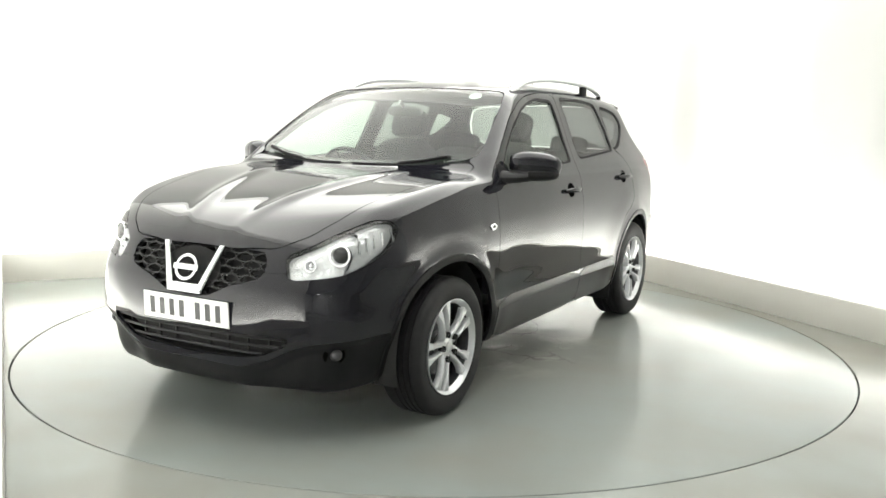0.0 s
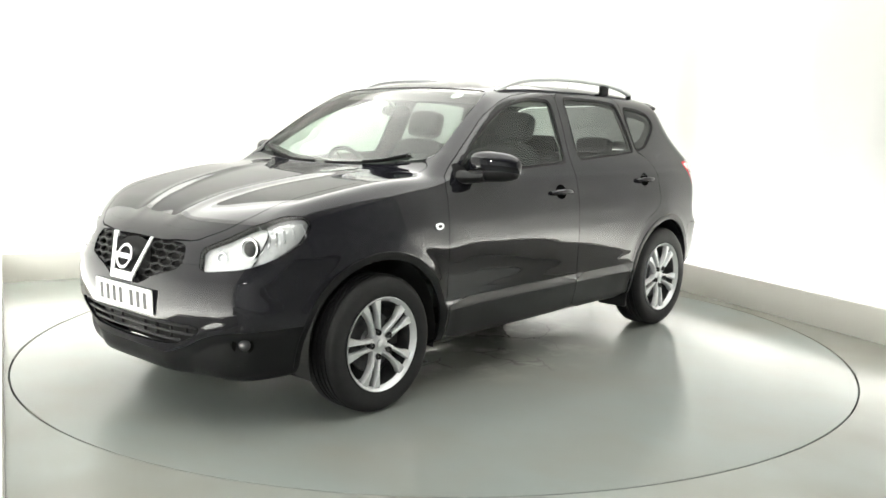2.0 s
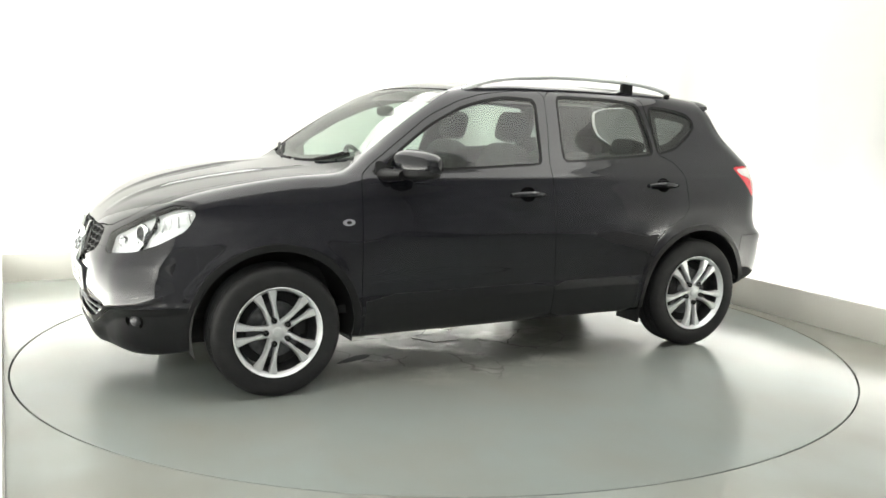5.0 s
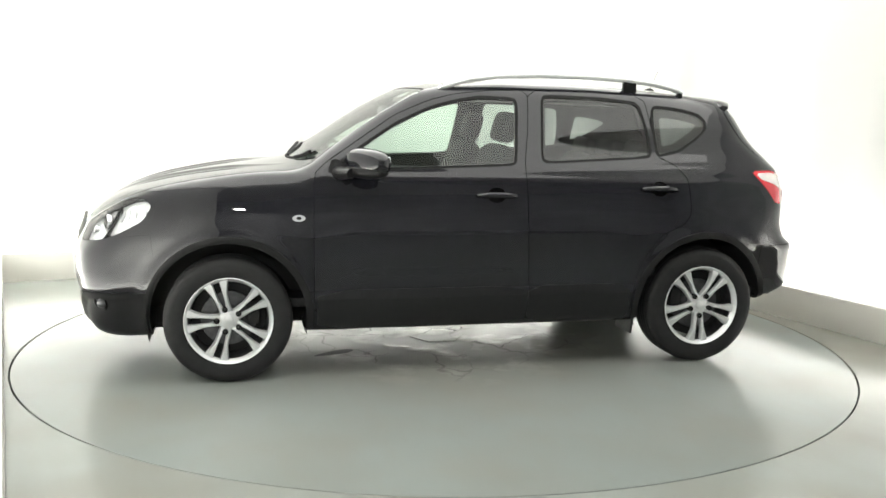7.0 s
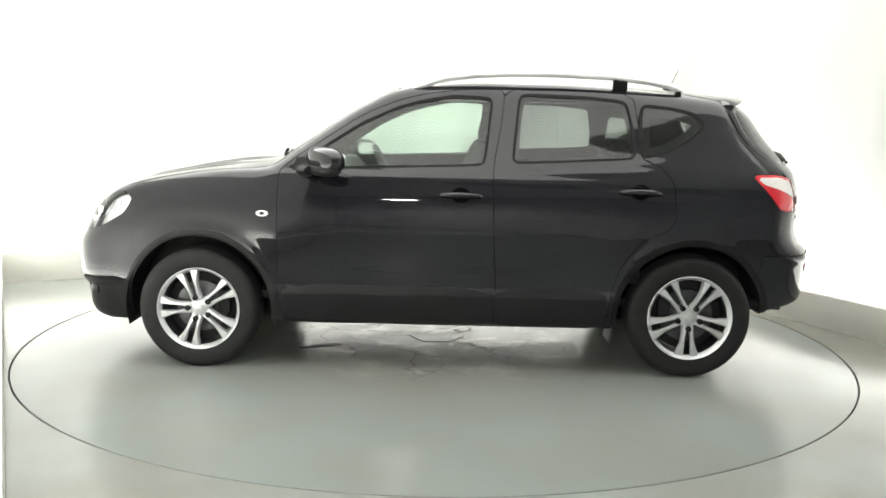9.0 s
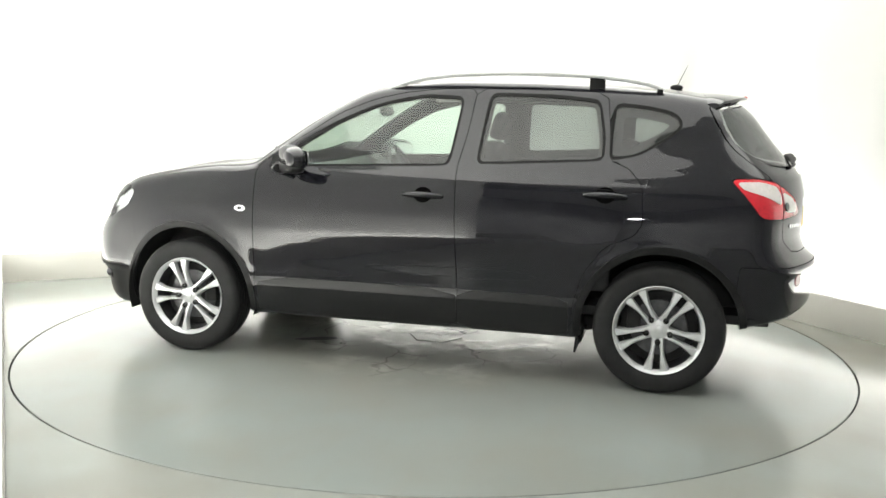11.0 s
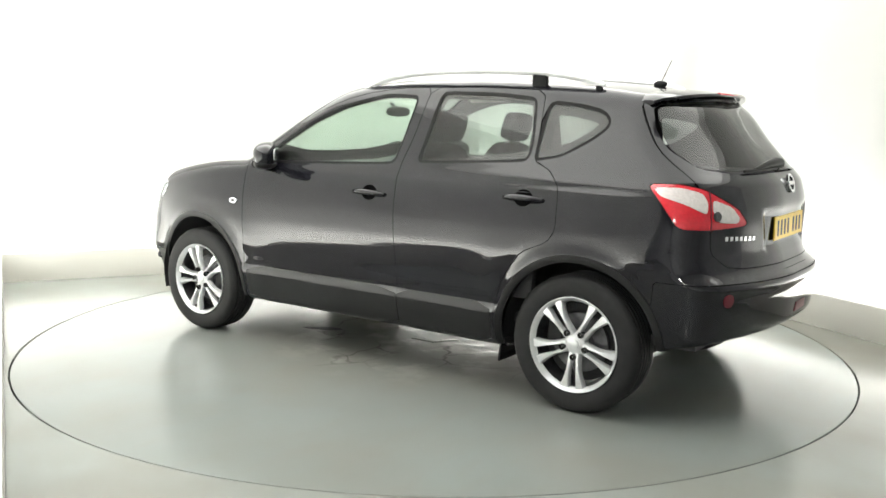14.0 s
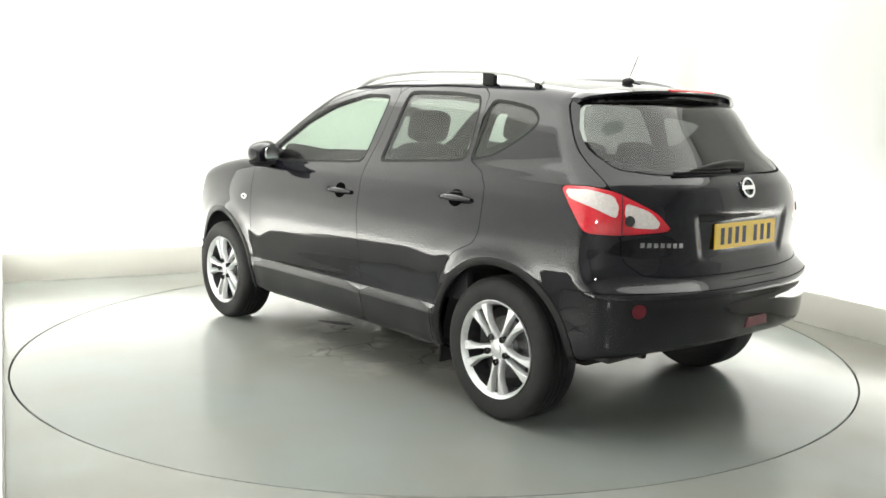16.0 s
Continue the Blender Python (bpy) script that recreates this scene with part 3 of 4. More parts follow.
def floor_sheet():
    bm = bmesh.new()
    n, r = 192, TABLE_R + .006
    x0, x1, y0, y1 = -5.5, 2.9, -7.5, 3.2
    ring, deep, rect = [], [], []
    for i in range(n):
        a = 2 * math.pi * i / n
        c, s = math.cos(a), math.sin(a)
        k = min((x1 if c > 0 else x0) / c if abs(c) > 1e-9 else 1e9, (y1 if s > 0 else y0) / s if abs(s) > 1e-9 else 1e9)
        ring.append(bm.verts.new((r * c, r * s, 0)))
        deep.append(bm.verts.new((r * c, r * s, -.05)))
        rect.append(bm.verts.new((k * c, k * s, 0)))
    for i in range(n):
        j = (i + 1) % n
        bm.faces.new((ring[i], rect[i], rect[j], ring[j]))
        bm.faces.new((ring[i], ring[j], deep[j], deep[i]))
    for cx, cy in ((x0, y0), (x1, y0), (x1, y1), (x0, y1)):
        a = math.atan2(cy, cx) % (2 * math.pi)
        i = int(a / (2 * math.pi) * n)
        v = bm.verts.new((cx, cy, 0))
        bm.faces.new((rect[i], v, rect[(i + 1) % n]))
    bmesh.ops.recalc_face_normals(bm, faces=bm.faces)
    ob = part("floor", bm, FLOOR, smooth=False)
    ob.matrix_world = ROOM
    tagged(ob, "glossy grey-green painted concrete floor with brown scuffs", "floor", kind="structure")
    pit = part("turntable_pit", revolve([(.0, -.05), (TABLE_R + .03, -.05)], 96, "z"), DARK)
    tagged(pit, "dark gap below the turntable edge", "pit", kind="structure")


def turntable():
    bm = revolve([(0.001, 0), (.6, 0), (1.4, 0), (TABLE_R - .006, 0), (TABLE_R - .0035, -.002), (TABLE_R - .0035, -.045), (.001, -.045)], 192, "z")
    table = part("turntable", bm, TABLE, sharp=20)
    hexa = [(.17 * math.cos(radians(60 * k)), .17 * math.sin(radians(60 * k))) for k in range(6)]
    part("centre_cover", prism(hexa, .004, Matrix.Translation((0, 0, .0005)), .0015), TABLE, table, "flat hexagonal cover in the middle")
    leaf = [(.13 * math.cos(a), .035 * math.sin(a) * (1 + .5 * math.cos(a))) for a in [2 * math.pi * k / 24 for k in range(24)]]
    part("dark_patch", prism(leaf, .0012, pose(.681, .306, .0003, 0, 0, -155), 0), DARK, table, "dark chipped patch in the paint")
    tagged(table, "round glossy grey painted turntable set into the floor", "turntable")
    return table


def stage():
    floor_sheet()
    slab("plinth_back", (-2.45, 2.81, -.02), (2.555, 2.87, .225), PLINTH, .006, "low cream plinth along the back wall", "plinth")
    slab("plinth_side", (2.555, -3.2, -.02), (2.615, 2.87, .225), PLINTH, .006, "low cream plinth along the side wall", "plinth")
    # back wall and side wall with a swept corner between them
    bm = bmesh.new()
    pts = [(-2.7, 3.08)] + [(2.35 + .45 * math.sin(radians(a)), 2.63 + .45 * math.cos(radians(a))) for a in range(0, 91, 3)] + [(2.8, -3.2)]
    rows = [[bm.verts.new((x, y, z)) for x, y in pts] for z in (-.02, 3.2)]
    for i in range(len(pts) - 1):
        bm.faces.new((rows[0][i], rows[0][i + 1], rows[1][i + 1], rows[1][i]))
    bmesh.ops.solidify(bm, geom=bm.faces[:], thickness=-.06)
    bmesh.ops.recalc_face_normals(bm, faces=bm.faces)
    wall = part("wall_back", bm, WALL)
    wall.matrix_world = ROOM
    tagged(wall, "bright white seamless wall with a swept corner", "wall", kind="structure")
    slab("plinth_left", (-2.51, -2.8, -.02), (-2.45, 2.81, .225), PLINTH, .006, "low cream plinth along the other side wall", "plinth")
    slab("wall_left", (-2.80, -2.8, -.02), (-2.70, 3.1, 3.2), WALL, .0, "white stage side wall", "wall")
    slab("ceiling", (-5.5, -7.5, 3.2), (2.9, 3.2, 3.28), WALL, 0, "white ceiling over the stage", "ceiling")
    # three unseen walls, added to close the hall and give the car dim reflections
    slab("wall_near", (-5.6, -7.6, -.02), (2.9, -7.5, 3.2), GLOOM, 0, "plain grey unseen wall added across the hall", "wall")
    slab("wall_west", (-5.6, -7.5, -.02), (-5.5, 3.2, 3.2), GLOOM, 0, "plain grey unseen wall added beside the stage", "wall")
    slab("wall_east", (2.8, -7.5, -.02), (2.9, -3.2, 3.2), GLOOM, 0, "plain grey unseen wall added past the stage", "wall")


def floor_paint(name, color, rough, wear_r):
    """Glossy floor paint with cloudy tone, brown scuffs, fine scratches and dull patches; wear_r: radius of the worn middle (0 for none)."""
    m = mat(name, color, rough, spec=.36)
    nt = m.node_tree
    b, tc = nt.nodes["Principled BSDF"], nt.nodes.new("ShaderNodeTexCoord")

    def noise_fac(scale, lo, hi, detail=5, stretch=(1, 1, 1)):
        mp, n, r = nt.nodes.new("ShaderNodeMapping"), nt.nodes.new("ShaderNodeTexNoise"), nt.nodes.new("ShaderNodeMapRange")
        mp.inputs["Scale"].default_value = stretch
        n.inputs["Scale"].default_value, n.inputs["Detail"].default_value = scale, detail
        r.inputs[1].default_value, r.inputs[2].default_value = lo, hi
        nt.links.new(tc.outputs["Object"], mp.inputs[0])
        nt.links.new(mp.outputs[0], n.inputs["Vector"])
        nt.links.new(n.outputs["Fac"], r.inputs[0])
        return r.outputs[0]

    def blend(a, fac, color_b, amount):
        mix, mul = nt.nodes.new("ShaderNodeMixRGB"), nt.nodes.new("ShaderNodeMath")
        mul.operation, mul.inputs[1].default_value = "MULTIPLY", amount
        nt.links.new(fac, mul.inputs[0])
        nt.links.new(mul.outputs[0], mix.inputs[0])
        if isinstance(a, tuple):
            mix.inputs[1].default_value = (*a, 1)
        else:
            nt.links.new(a, mix.inputs[1])
        mix.inputs[2].default_value = (*color_b, 1)
        return mix.outputs[0]

    c = blend(color, noise_fac(.9, .2, .8, 2), tuple(v * .85 for v in color), .8)
    c = blend(c, noise_fac(1.3, .42, .85, 2), (.19, .165, .125), .46)
    c = blend(c, noise_fac(9.0, .45, .85, 3, (1, .4, 1)), (.21, .195, .165), .20)
    if not wear_r:
        c = blend(c, noise_fac(.55, .42, .62, 3), (.150, .138, .112), .55)
    if wear_r:
        ln, r = nt.nodes.new("ShaderNodeVectorMath"), nt.nodes.new("ShaderNodeMapRange")
        ln.operation = "LENGTH"
        nt.links.new(tc.outputs["Object"], ln.inputs[0])
        r.inputs[1].default_value, r.inputs[2].default_value, r.inputs[3].default_value, r.inputs[4].default_value = wear_r * .5, wear_r, 1, 0
        nt.links.new(ln.outputs["Value"], r.inputs[0])
        soil = nt.nodes.new("ShaderNodeMapRange")
        soil.interpolation_type = "SMOOTHSTEP"
        soil.inputs[1].default_value, soil.inputs[2].default_value, soil.inputs[3].default_value, soil.inputs[4].default_value = .5, 1.9, 1, 0
        nt.links.new(ln.outputs["Value"], soil.inputs[0])
        c = blend(c, soil.outputs[0], (.215, .200, .170), .45)
        chips, both = noise_fac(3.5, .50, .62, 5), nt.nodes.new("ShaderNodeMath")
        both.operation = "MULTIPLY"
        nt.links.new(chips, both.inputs[0])
        nt.links.new(r.outputs[0], both.inputs[1])
        c = blend(c, both.outputs[0], (.44, .435, .405), .5)
        # hairline cracks and lifted flakes of paint round the middle
        mp, v, e = nt.nodes.new("ShaderNodeMapping"), nt.nodes.new("ShaderNodeTexVoronoi"), nt.nodes.new("ShaderNodeMapRange")
        wob, add = nt.nodes.new("ShaderNodeTexNoise"), nt.nodes.new("ShaderNodeMixRGB")
        wob.inputs["Scale"].default_value, add.blend_type = 4, "ADD"
        add.inputs[0].default_value = .25
        nt.links.new(tc.outputs["Object"], wob.inputs["Vector"])
        nt.links.new(tc.outputs["Object"], add.inputs[1])
        nt.links.new(wob.outputs["Color"], add.inputs[2])
        nt.links.new(add.outputs[0], mp.inputs[0])
        v.feature = "DISTANCE_TO_EDGE"
        v.inputs["Scale"].default_value = 3.2
        nt.links.new(mp.outputs[0], v.inputs["Vector"])
        e.inputs[1].default_value, e.inputs[2].default_value, e.inputs[3].default_value, e.inputs[4].default_value = .006, .022, 1, 0
        nt.links.new(v.outputs["Distance"], e.inputs[0])
        line, patchy = nt.nodes.new("ShaderNodeMath"), nt.nodes.new("ShaderNodeMath")
        line.operation = patchy.operation = "MULTIPLY"
        nt.links.new(e.outputs[0], line.inputs[0])
        nt.links.new(r.outputs[0], line.inputs[1])
        nt.links.new(line.outputs[0], patchy.inputs[0])
        nt.links.new(noise_fac(1.9, .45, .55, 2), patchy.inputs[1])
        c = blend(c, patchy.outputs[0], (.045, .042, .036), .65)
        bump = nt.nodes.new("ShaderNodeBump")
        bump.inputs["Strength"].default_value, bump.inputs["Distance"].default_value = .5, .004
        nt.links.new(both.outputs[0], bump.inputs["Height"])
        nt.links.new(bump.outputs[0], b.inputs["Normal"])
    nt.links.new(c, b.inputs["Base Color"])
    r = nt.nodes.new("ShaderNodeMapRange")
    r.inputs[1].default_value, r.inputs[2].default_value, r.inputs[3].default_value, r.inputs[4].default_value = 0, 1, rough * .9, rough * 1.15
    nt.links.new(noise_fac(1.7, .2, .8, 2), r.inputs[0])
    nt.links.new(r.outputs[0], b.inputs["Roughness"])
    return m


FLOOR = floor_paint("grey_green_floor_paint", (.250, .270, .253), .19, 0)
TABLE = floor_paint("grey_turntable_paint", (.218, .241, .229), .17, 1.1)
stage()
table = turntable()

# ---- points on the car's skin ----
def on_side(x, z, out=0.0, s=1):
    p = shoot(np.array([[x, 0, z]]), np.array([[0., 1, 0]]))[0]
    p = p + gradient(p[None])[0] * out
    return Vector((p[0], p[1] * s, p[2]))


def on_front(y, z, out=0.0):
    p = shoot(np.array([[.9, abs(y), z]]), np.array([[1., 0, 0]]))[0]
    return Vector((p[0] + out, y, p[2]))


def on_rear(y, z, out=0.0):
    p = shoot(np.array([[-.9, abs(y), z]]), np.array([[-1., 0, 0]]))[0]
    return Vector((p[0] - out, y, p[2]))


def on_top(x, y, out=0.0):
    p = shoot(np.array([[x, abs(y), .62]]), np.array([[0., 0, 1]]))[0]
    return Vector((x, y, p[2] + out))


def skin_normal(p):
    g = gradient(np.array([[p[0], abs(p[1]), p[2]]]))[0]
    return Vector((g[0], g[1] * (1 if p[1] >= 0 else -1), g[2]))


# ---- trim on the sides ----
def door_handle(car, x, z, s):
    p = on_side(x, z - .004, .0, s)
    # no hollow is modelled: a flat black disc paints its shade on the door
    bowl = part("handle_shade", prism(oval(.050, .041), .004, facing(p - skin_normal(p) * .0028, skin_normal(p)), .0), RECESS_SHADE, car, "flat black disc painted as the shade of the handle recess")
    pts, rad = [], []
    for k in range(11):
        t = k / 10
        q = on_side(x + .105 - .21 * t, z - .006 - .004 * t, .006 + .030 * math.sin(math.pi * min(max((t - .04) / .92, 0), 1)) ** .5, s)
        pts.append(q)
        rad.append(.010 + .006 * math.sin(math.pi * t))
    part("door_handle", tube(pts, rad, 12, 1.0, (0, 1, 0)), PAINT, car, "gloss black pull handle")


def tilt_at(at, turn, back):
    """A pose at the back face of something turned about the upright."""
    n = Vector((-math.cos(radians(turn)), -math.sin(radians(turn)), 0))
    return facing(Vector(at) + n * back, n)


def door_mirror(car, s):
    m = new("door_mirror")
    m.parent = car
    tilt = pose(0, 0, 0, 0, 0, 37 * s)
    part("mirror_housing", lobe((.625, .925 * s, 1.134), (.062, .135, .068), 2.7, tilt @ pose(0, 0, 0, -5 * s, 6, 0)), PAINT, m, "gloss black mirror housing")
    part("mirror_underside", lobe((.630, .922 * s, 1.090), (.060, .130, .038), 2.6, tilt), PLASTIC, m, "satin black lower housing")
    part("mirror_glass", prism([(.098 * math.copysign(abs(math.cos(a)) ** .6, math.cos(a)), .043 * math.copysign(abs(math.sin(a)) ** .6, math.sin(a))) for a in [2 * math.pi * k / 28 for k in range(28)]], .003, tilt_at((.625, .925 * s, 1.132), 37 * s, .061), .001), CHROME, m, "silvered mirror glass")
    part("mirror_arm", tube([(.70, .92 * s, 1.078), (.73, .86 * s, 1.072), (.75, .79 * s, 1.072)], [.036, .042, .055], 12, .7), PLASTIC, m, "satin black mirror arm")
    part("mirror_sail", prism([(-.07, -.045), (.060, -.045), (.040, -.005), (-.02, .030), (-.05, .025)], .006, facing(on_side(.745, 1.115, -.004, s), skin_normal(on_side(.745, 1.115, 0, s))) @ (Matrix() if s < 0 else Matrix.Diagonal((1, 1, 1, 1)))), PLASTIC, m)


def roof_rail(car, s):
    r = new("roof_rail")
    r.parent = car
    xs = [.19, .10, .0, -.15, -.38, -.62, -.90, -1.08, -1.2, -1.28]
    zs = [1.520, 1.553, 1.579, 1.598, 1.610, 1.610, 1.600, 1.582, 1.560, 1.530]
    pts = [(x, (.565 - .02 * max(x, 0) - .018 * max(-x - .7, 0)) * s, z) for x, z in zip(xs, zs)]
    fine = []
    for a, b in zip(pts, pts[1:]):
        fine += [tuple(np.array(a) + (np.array(b) - a) * t) for t in (0, .5)]
    fine.append(pts[-1])
    part("rail_bar", tube(fine, [.012] + [.0215] * (len(fine) - 2) + [.011], 12, .85), ALUM, r, "brushed silver rail")
    for x, w in ((.15, .04), (-.936, .080), (-1.255, .03)):
        z = float(glide(np.array([x]), xs[::-1], zs[::-1])[0])
        y = .565 - .02 * max(x, 0) - .018 * max(-x - .7, 0)
        base = on_top(x, .55).z
        h = max(z - base, .02)
        part("rail_foot", box_bm(w, .026, h + .006, .005, (x, y * s, base + h / 2 - .008)), SEAL, r, "black plastic rail foot")


def cladding(car):
    low = lambda x0, x1: xz([(x0, .255), (x0, .470), (x1, .470), (x1, .255)], 1)
    for x0, x1 in ((.868, -.268), (-.272, -.862)):
        panel("sill_cladding", [SIDE], cut_all(low(x0, x1), lambda P: arch(P, .40)), SATIN, car, "satin black lower door moulding", sink=-.002, flange=.008, mirror=True)
    for hx in (WHEEL_X, -WHEEL_X):
        far = lambda P, hx=hx: np.hypot(P[:, 0] - hx, P[:, 2] - WHEEL_Z)
        lip = (lambda P, far=far: far(P) - .426, lambda P, far=far: .3915 - far(P), lambda P: .27 - P[:, 2], lambda P: .5 - P[:, 1])
        panel("arch_lip", [SIDE], lip, PLASTIC, car, "satin black wheel arch edge", sink=-.005, flange=.02, mirror=True)


def wheel_wells(car):
    for hx in (WHEEL_X, -WHEEL_X):
        for s in (1, -1):
            bm = bmesh.new()
            rows = []
            for y in (.80, .48):
                rows.append([bm.verts.new((hx + .405 * math.cos(radians(a)), y * s, WHEEL_Z + .405 * math.sin(radians(a)))) for a in range(-16, 197 if hx > 0 else 173, 6)])
            for i in range(len(rows[0]) - 1):
                bm.faces.new((rows[0][i], rows[0][i + 1], rows[1][i + 1], rows[1][i]))
            bm.faces.new(rows[1])
            bmesh.ops.recalc_face_normals(bm, faces=bm.faces)
            part("wheel_well", bm, DARK, car, "dark wheel arch liner")
            part("suspension_arm", tube([(hx, .5 * s, .30), (hx, .72 * s, .32)], [.04, .05], 10), DARK, car)
    bm = box_bm(3.4, .98, .10, .02, (.15, 0, .29))
    box_bm(1.72, 1.5, .10, .02, (0, 0, .285), bm=bm)
    part("underbody", bm, DARK, car, "dark floor pan")
    part("exhaust_box", lobe((-1.68, -.25, .34), (.11, .26, .06), 3), DARK, car)
    for s in (1, -1):
        part("mud_flap", box_bm(.012, .20, .12, .004, (-.905, .72 * s, .235), m=pose(0, 0, 0, 0, -6, 0)), PLASTIC, car)


def side_trim(car):
    for s in (1, -1):
        door_handle(car, -.078, .966, s)
        door_handle(car, -1.022, 1.000, s)
        door_mirror(car, s)
        roof_rail(car, s)
        p = on_side(.965, .847, 0, s)
        rep = part("side_repeater", prism(oval(.033, .017), .007, facing(p, skin_normal(p)), .003), CHROME, car, "small oval chrome side repeater")
        part("repeater_lens", prism(oval(.013, .008), .003, facing(p + skin_normal(p) * .0065, skin_normal(p)), .001), LUG, rep)
    base = on_top(-1.333, 0)
    aerial = part("aerial_base", lobe(base + Vector((0, 0, .012)), (.036, .017, .018), 2.2), PLASTIC, car, "black aerial foot")
    part("aerial_rod", tube([base + Vector((-.005, 0, .025)), base + Vector((-.055, 0, .135))], [.0028, .0015], 8), SEAL, aerial, "thin black aerial rod")


# ---- the front ----
def front_trim(car):
    # honeycomb of the upper grille
    inside = chaikin(GRILLE, 2)
    w, h = .088, .037
    for side in (1, -1):
        ends, done = [], set()
        for r in range(-1, 10):
            for k in range(0, 10):
                cy, cz = k * w + (w / 2 if r % 2 else 0), .60 + r * h * .80
                hexa = [(cy - w * .30, cz + h * .46), (cy + w * .30, cz + h * .46), (cy + w * .5, cz), (cy + w * .30, cz - h * .46), (cy - w * .30, cz - h * .46), (cy - w * .5, cz)]
                for a, b in zip(hexa, hexa[1:] + hexa[:1]):
                    key = tuple(sorted((tuple(np.round(a, 3)), tuple(np.round(b, 3)))))
                    mid = ((a[0] + b[0]) / 2, (a[1] + b[1]) / 2)
                    if key in done or mid[0] < .09 or sd_poly(np.array([mid[0]]), np.array([mid[1]]), inside)[0] > -.003:
                        continue
                    done.add(key)
                    ends += [a, b]
        e = np.array(ends)
        p3 = shoot(np.stack([.9 + 0 * e[:, 0], e[:, 0], e[:, 1]], 1), np.tile([1., 0, 0], (len(e), 1)))
        p3[:, 1] *= side
        bm = bmesh.new()
        for p, q in zip(p3[::2], p3[1::2]):
            p, q = Vector(p) - Vector((.018, 0, 0)), Vector(q) - Vector((.018, 0, 0))
            n = (q - p).normalized().cross(Vector((1, 0, 0))).normalized() * .0042
            x = Vector((.014, 0, 0))
            vs = [bm.verts.new(v) for v in (p - n, p + n, q + n, q - n, p - n * .6 + x, p + n * .6 + x, q + n * .6 + x, q - n * .6 + x)]
            for f in ((4, 5, 6, 7), (0, 4, 7, 3), (1, 2, 6, 5), (0, 1, 5, 4), (3, 7, 6, 2)):
                bm.faces.new([vs[i] for i in f])
        bmesh.ops.recalc_face_normals(bm, faces=bm.faces)
        part("grille_mesh", bm, PLASTIC, car, "black honeycomb grille", smooth=False)
    # chrome V and round badge
    at = on_front(0, .715, .006)
    lean = facing(at, (1, 0, .35))
    v_out = [(-.172, .105), (-.146, .105), (-.074, -.070), (.074, -.070), (.146, .105), (.172, .105), (.094, -.108), (-.094, -.108)]
    part("grille_chevron", prism(v_out, .016, lean, .004), CHROME, car, "wide chrome V-shaped grille bar")
    badge = part("front_badge", ring_bm(.062, .058, .013, .016, Matrix.Translation((.012, 0, 0)) @ lean), CHROME, car, "round chrome badge")
    part("badge_bar", prism([(-.07, -.012), (.07, -.012), (.07, .012), (-.07, .012)], .020, Matrix.Translation((.012, 0, 0)) @ lean, .002), CHROME, badge)
    part("badge_field", prism(oval(.16, .10), .004, Matrix.Translation((-.012, 0, -.005)) @ lean, .001), SEAL, badge)
    number_plate(car, facing(on_front(0, .540, .004), (1, 0, -.04)), PLATE_W, "white front number plate with dark bars")
    # slats of the lower intake
    for z, hw in ((.455, .47), (.420, .45), (.385, .37)):
        part("intake_slat", tube([on_front(y, z, -.018) for y in np.linspace(-hw, hw, 17)], .008, 8, .8), SATIN, car, "satin black slat")
    for y in np.linspace(-.40, .40, 9):
        if abs(y) > .05:
            part("intake_rib", box_bm(.012, .006, .085 if abs(y) < .35 else .05, .001, on_front(y, .42 if abs(y) < .35 else .435, -.03)), PLASTIC, car)
    part("condenser", box_bm(.01, .84, .075, .0, (1.985, 0, .42)), BRAKE, car, "grey radiator core")
    for s in (1, -1):
        p = on_front(.645 * s, .392, -.002)
        n = skin_normal(p)
        fog = part("fog_light", ring_bm(.052, .048, .010, .008, facing(p - n * .011, n)), SEAL, car, "round front fog light")
        # flat black disc stands for the shade in the fog lamp's hollow
        part("fog_shade", prism(oval(.046, .043), .003, facing(p - n * .003, n), 0), RECESS_SHADE, fog, "flat black disc painted as the shade inside the fog lamp")
        part("fog_lens", lobe(p - n * .012 + Vector((0, .012 * s, 0)), (.026, .026, .026), 2.0), BRAKE, fog, "small grey fog lamp bulb")
        # inside the headlight
        for y, z, r in ((.640, .800, .047), (.545, .757, .026)):
            q = on_front(y * s, z, -.028)
            nn = Vector((.93, .25 * s, .1))
            bulb = part("lamp_ring", ring_bm(r, r, r * .17, .018, facing(q - nn * .012, nn)), CHROME, car, "bright chrome lamp ring")
            part("lamp_bulb", lobe(q - nn * .016, (r * .74, r * .74, r * .74), 2, None, 24, 12), LUG if r > .04 else CHROME, bulb, "glossy lamp lens")
        for k in range(5):
            y0 = .685 + .018 * k
            pts = [on_front(y0 * s, .855 + .011 * k, -.030), on_front((y0 + .006) * s, .835 + .010 * k, -.036), on_front((y0 + .014) * s, .800 + .012 * k, -.030)]
            part("lamp_rib", tube(pts, .0045, 6), CHROME, car)
        # wiper
        span = np.linspace(.04, .56, 9) if s > 0 else np.linspace(-.04, -.60, 9)
        pts = [on_top(.972 - .15 * (abs(y) / .62) ** 2.2, y, .002) for y in span]
        wiper = part("windscreen_wiper", tube(pts, [.007] * 9, 8, .8), SEAL, car, "black wiper blade at rest")
        part("wiper_arm", tube([pts[-1] + Vector((.03, 0, .0)), pts[-3] + Vector((.014, 0, .005)), pts[4] + Vector((.004, 0, .006))], [.010, .007, .005], 8), SEAL, wiper)
    p = shoot(np.array([[.36, .43, .9]]), np.array([[0., 0, 1]]))[0]
    n = skin_normal(p)
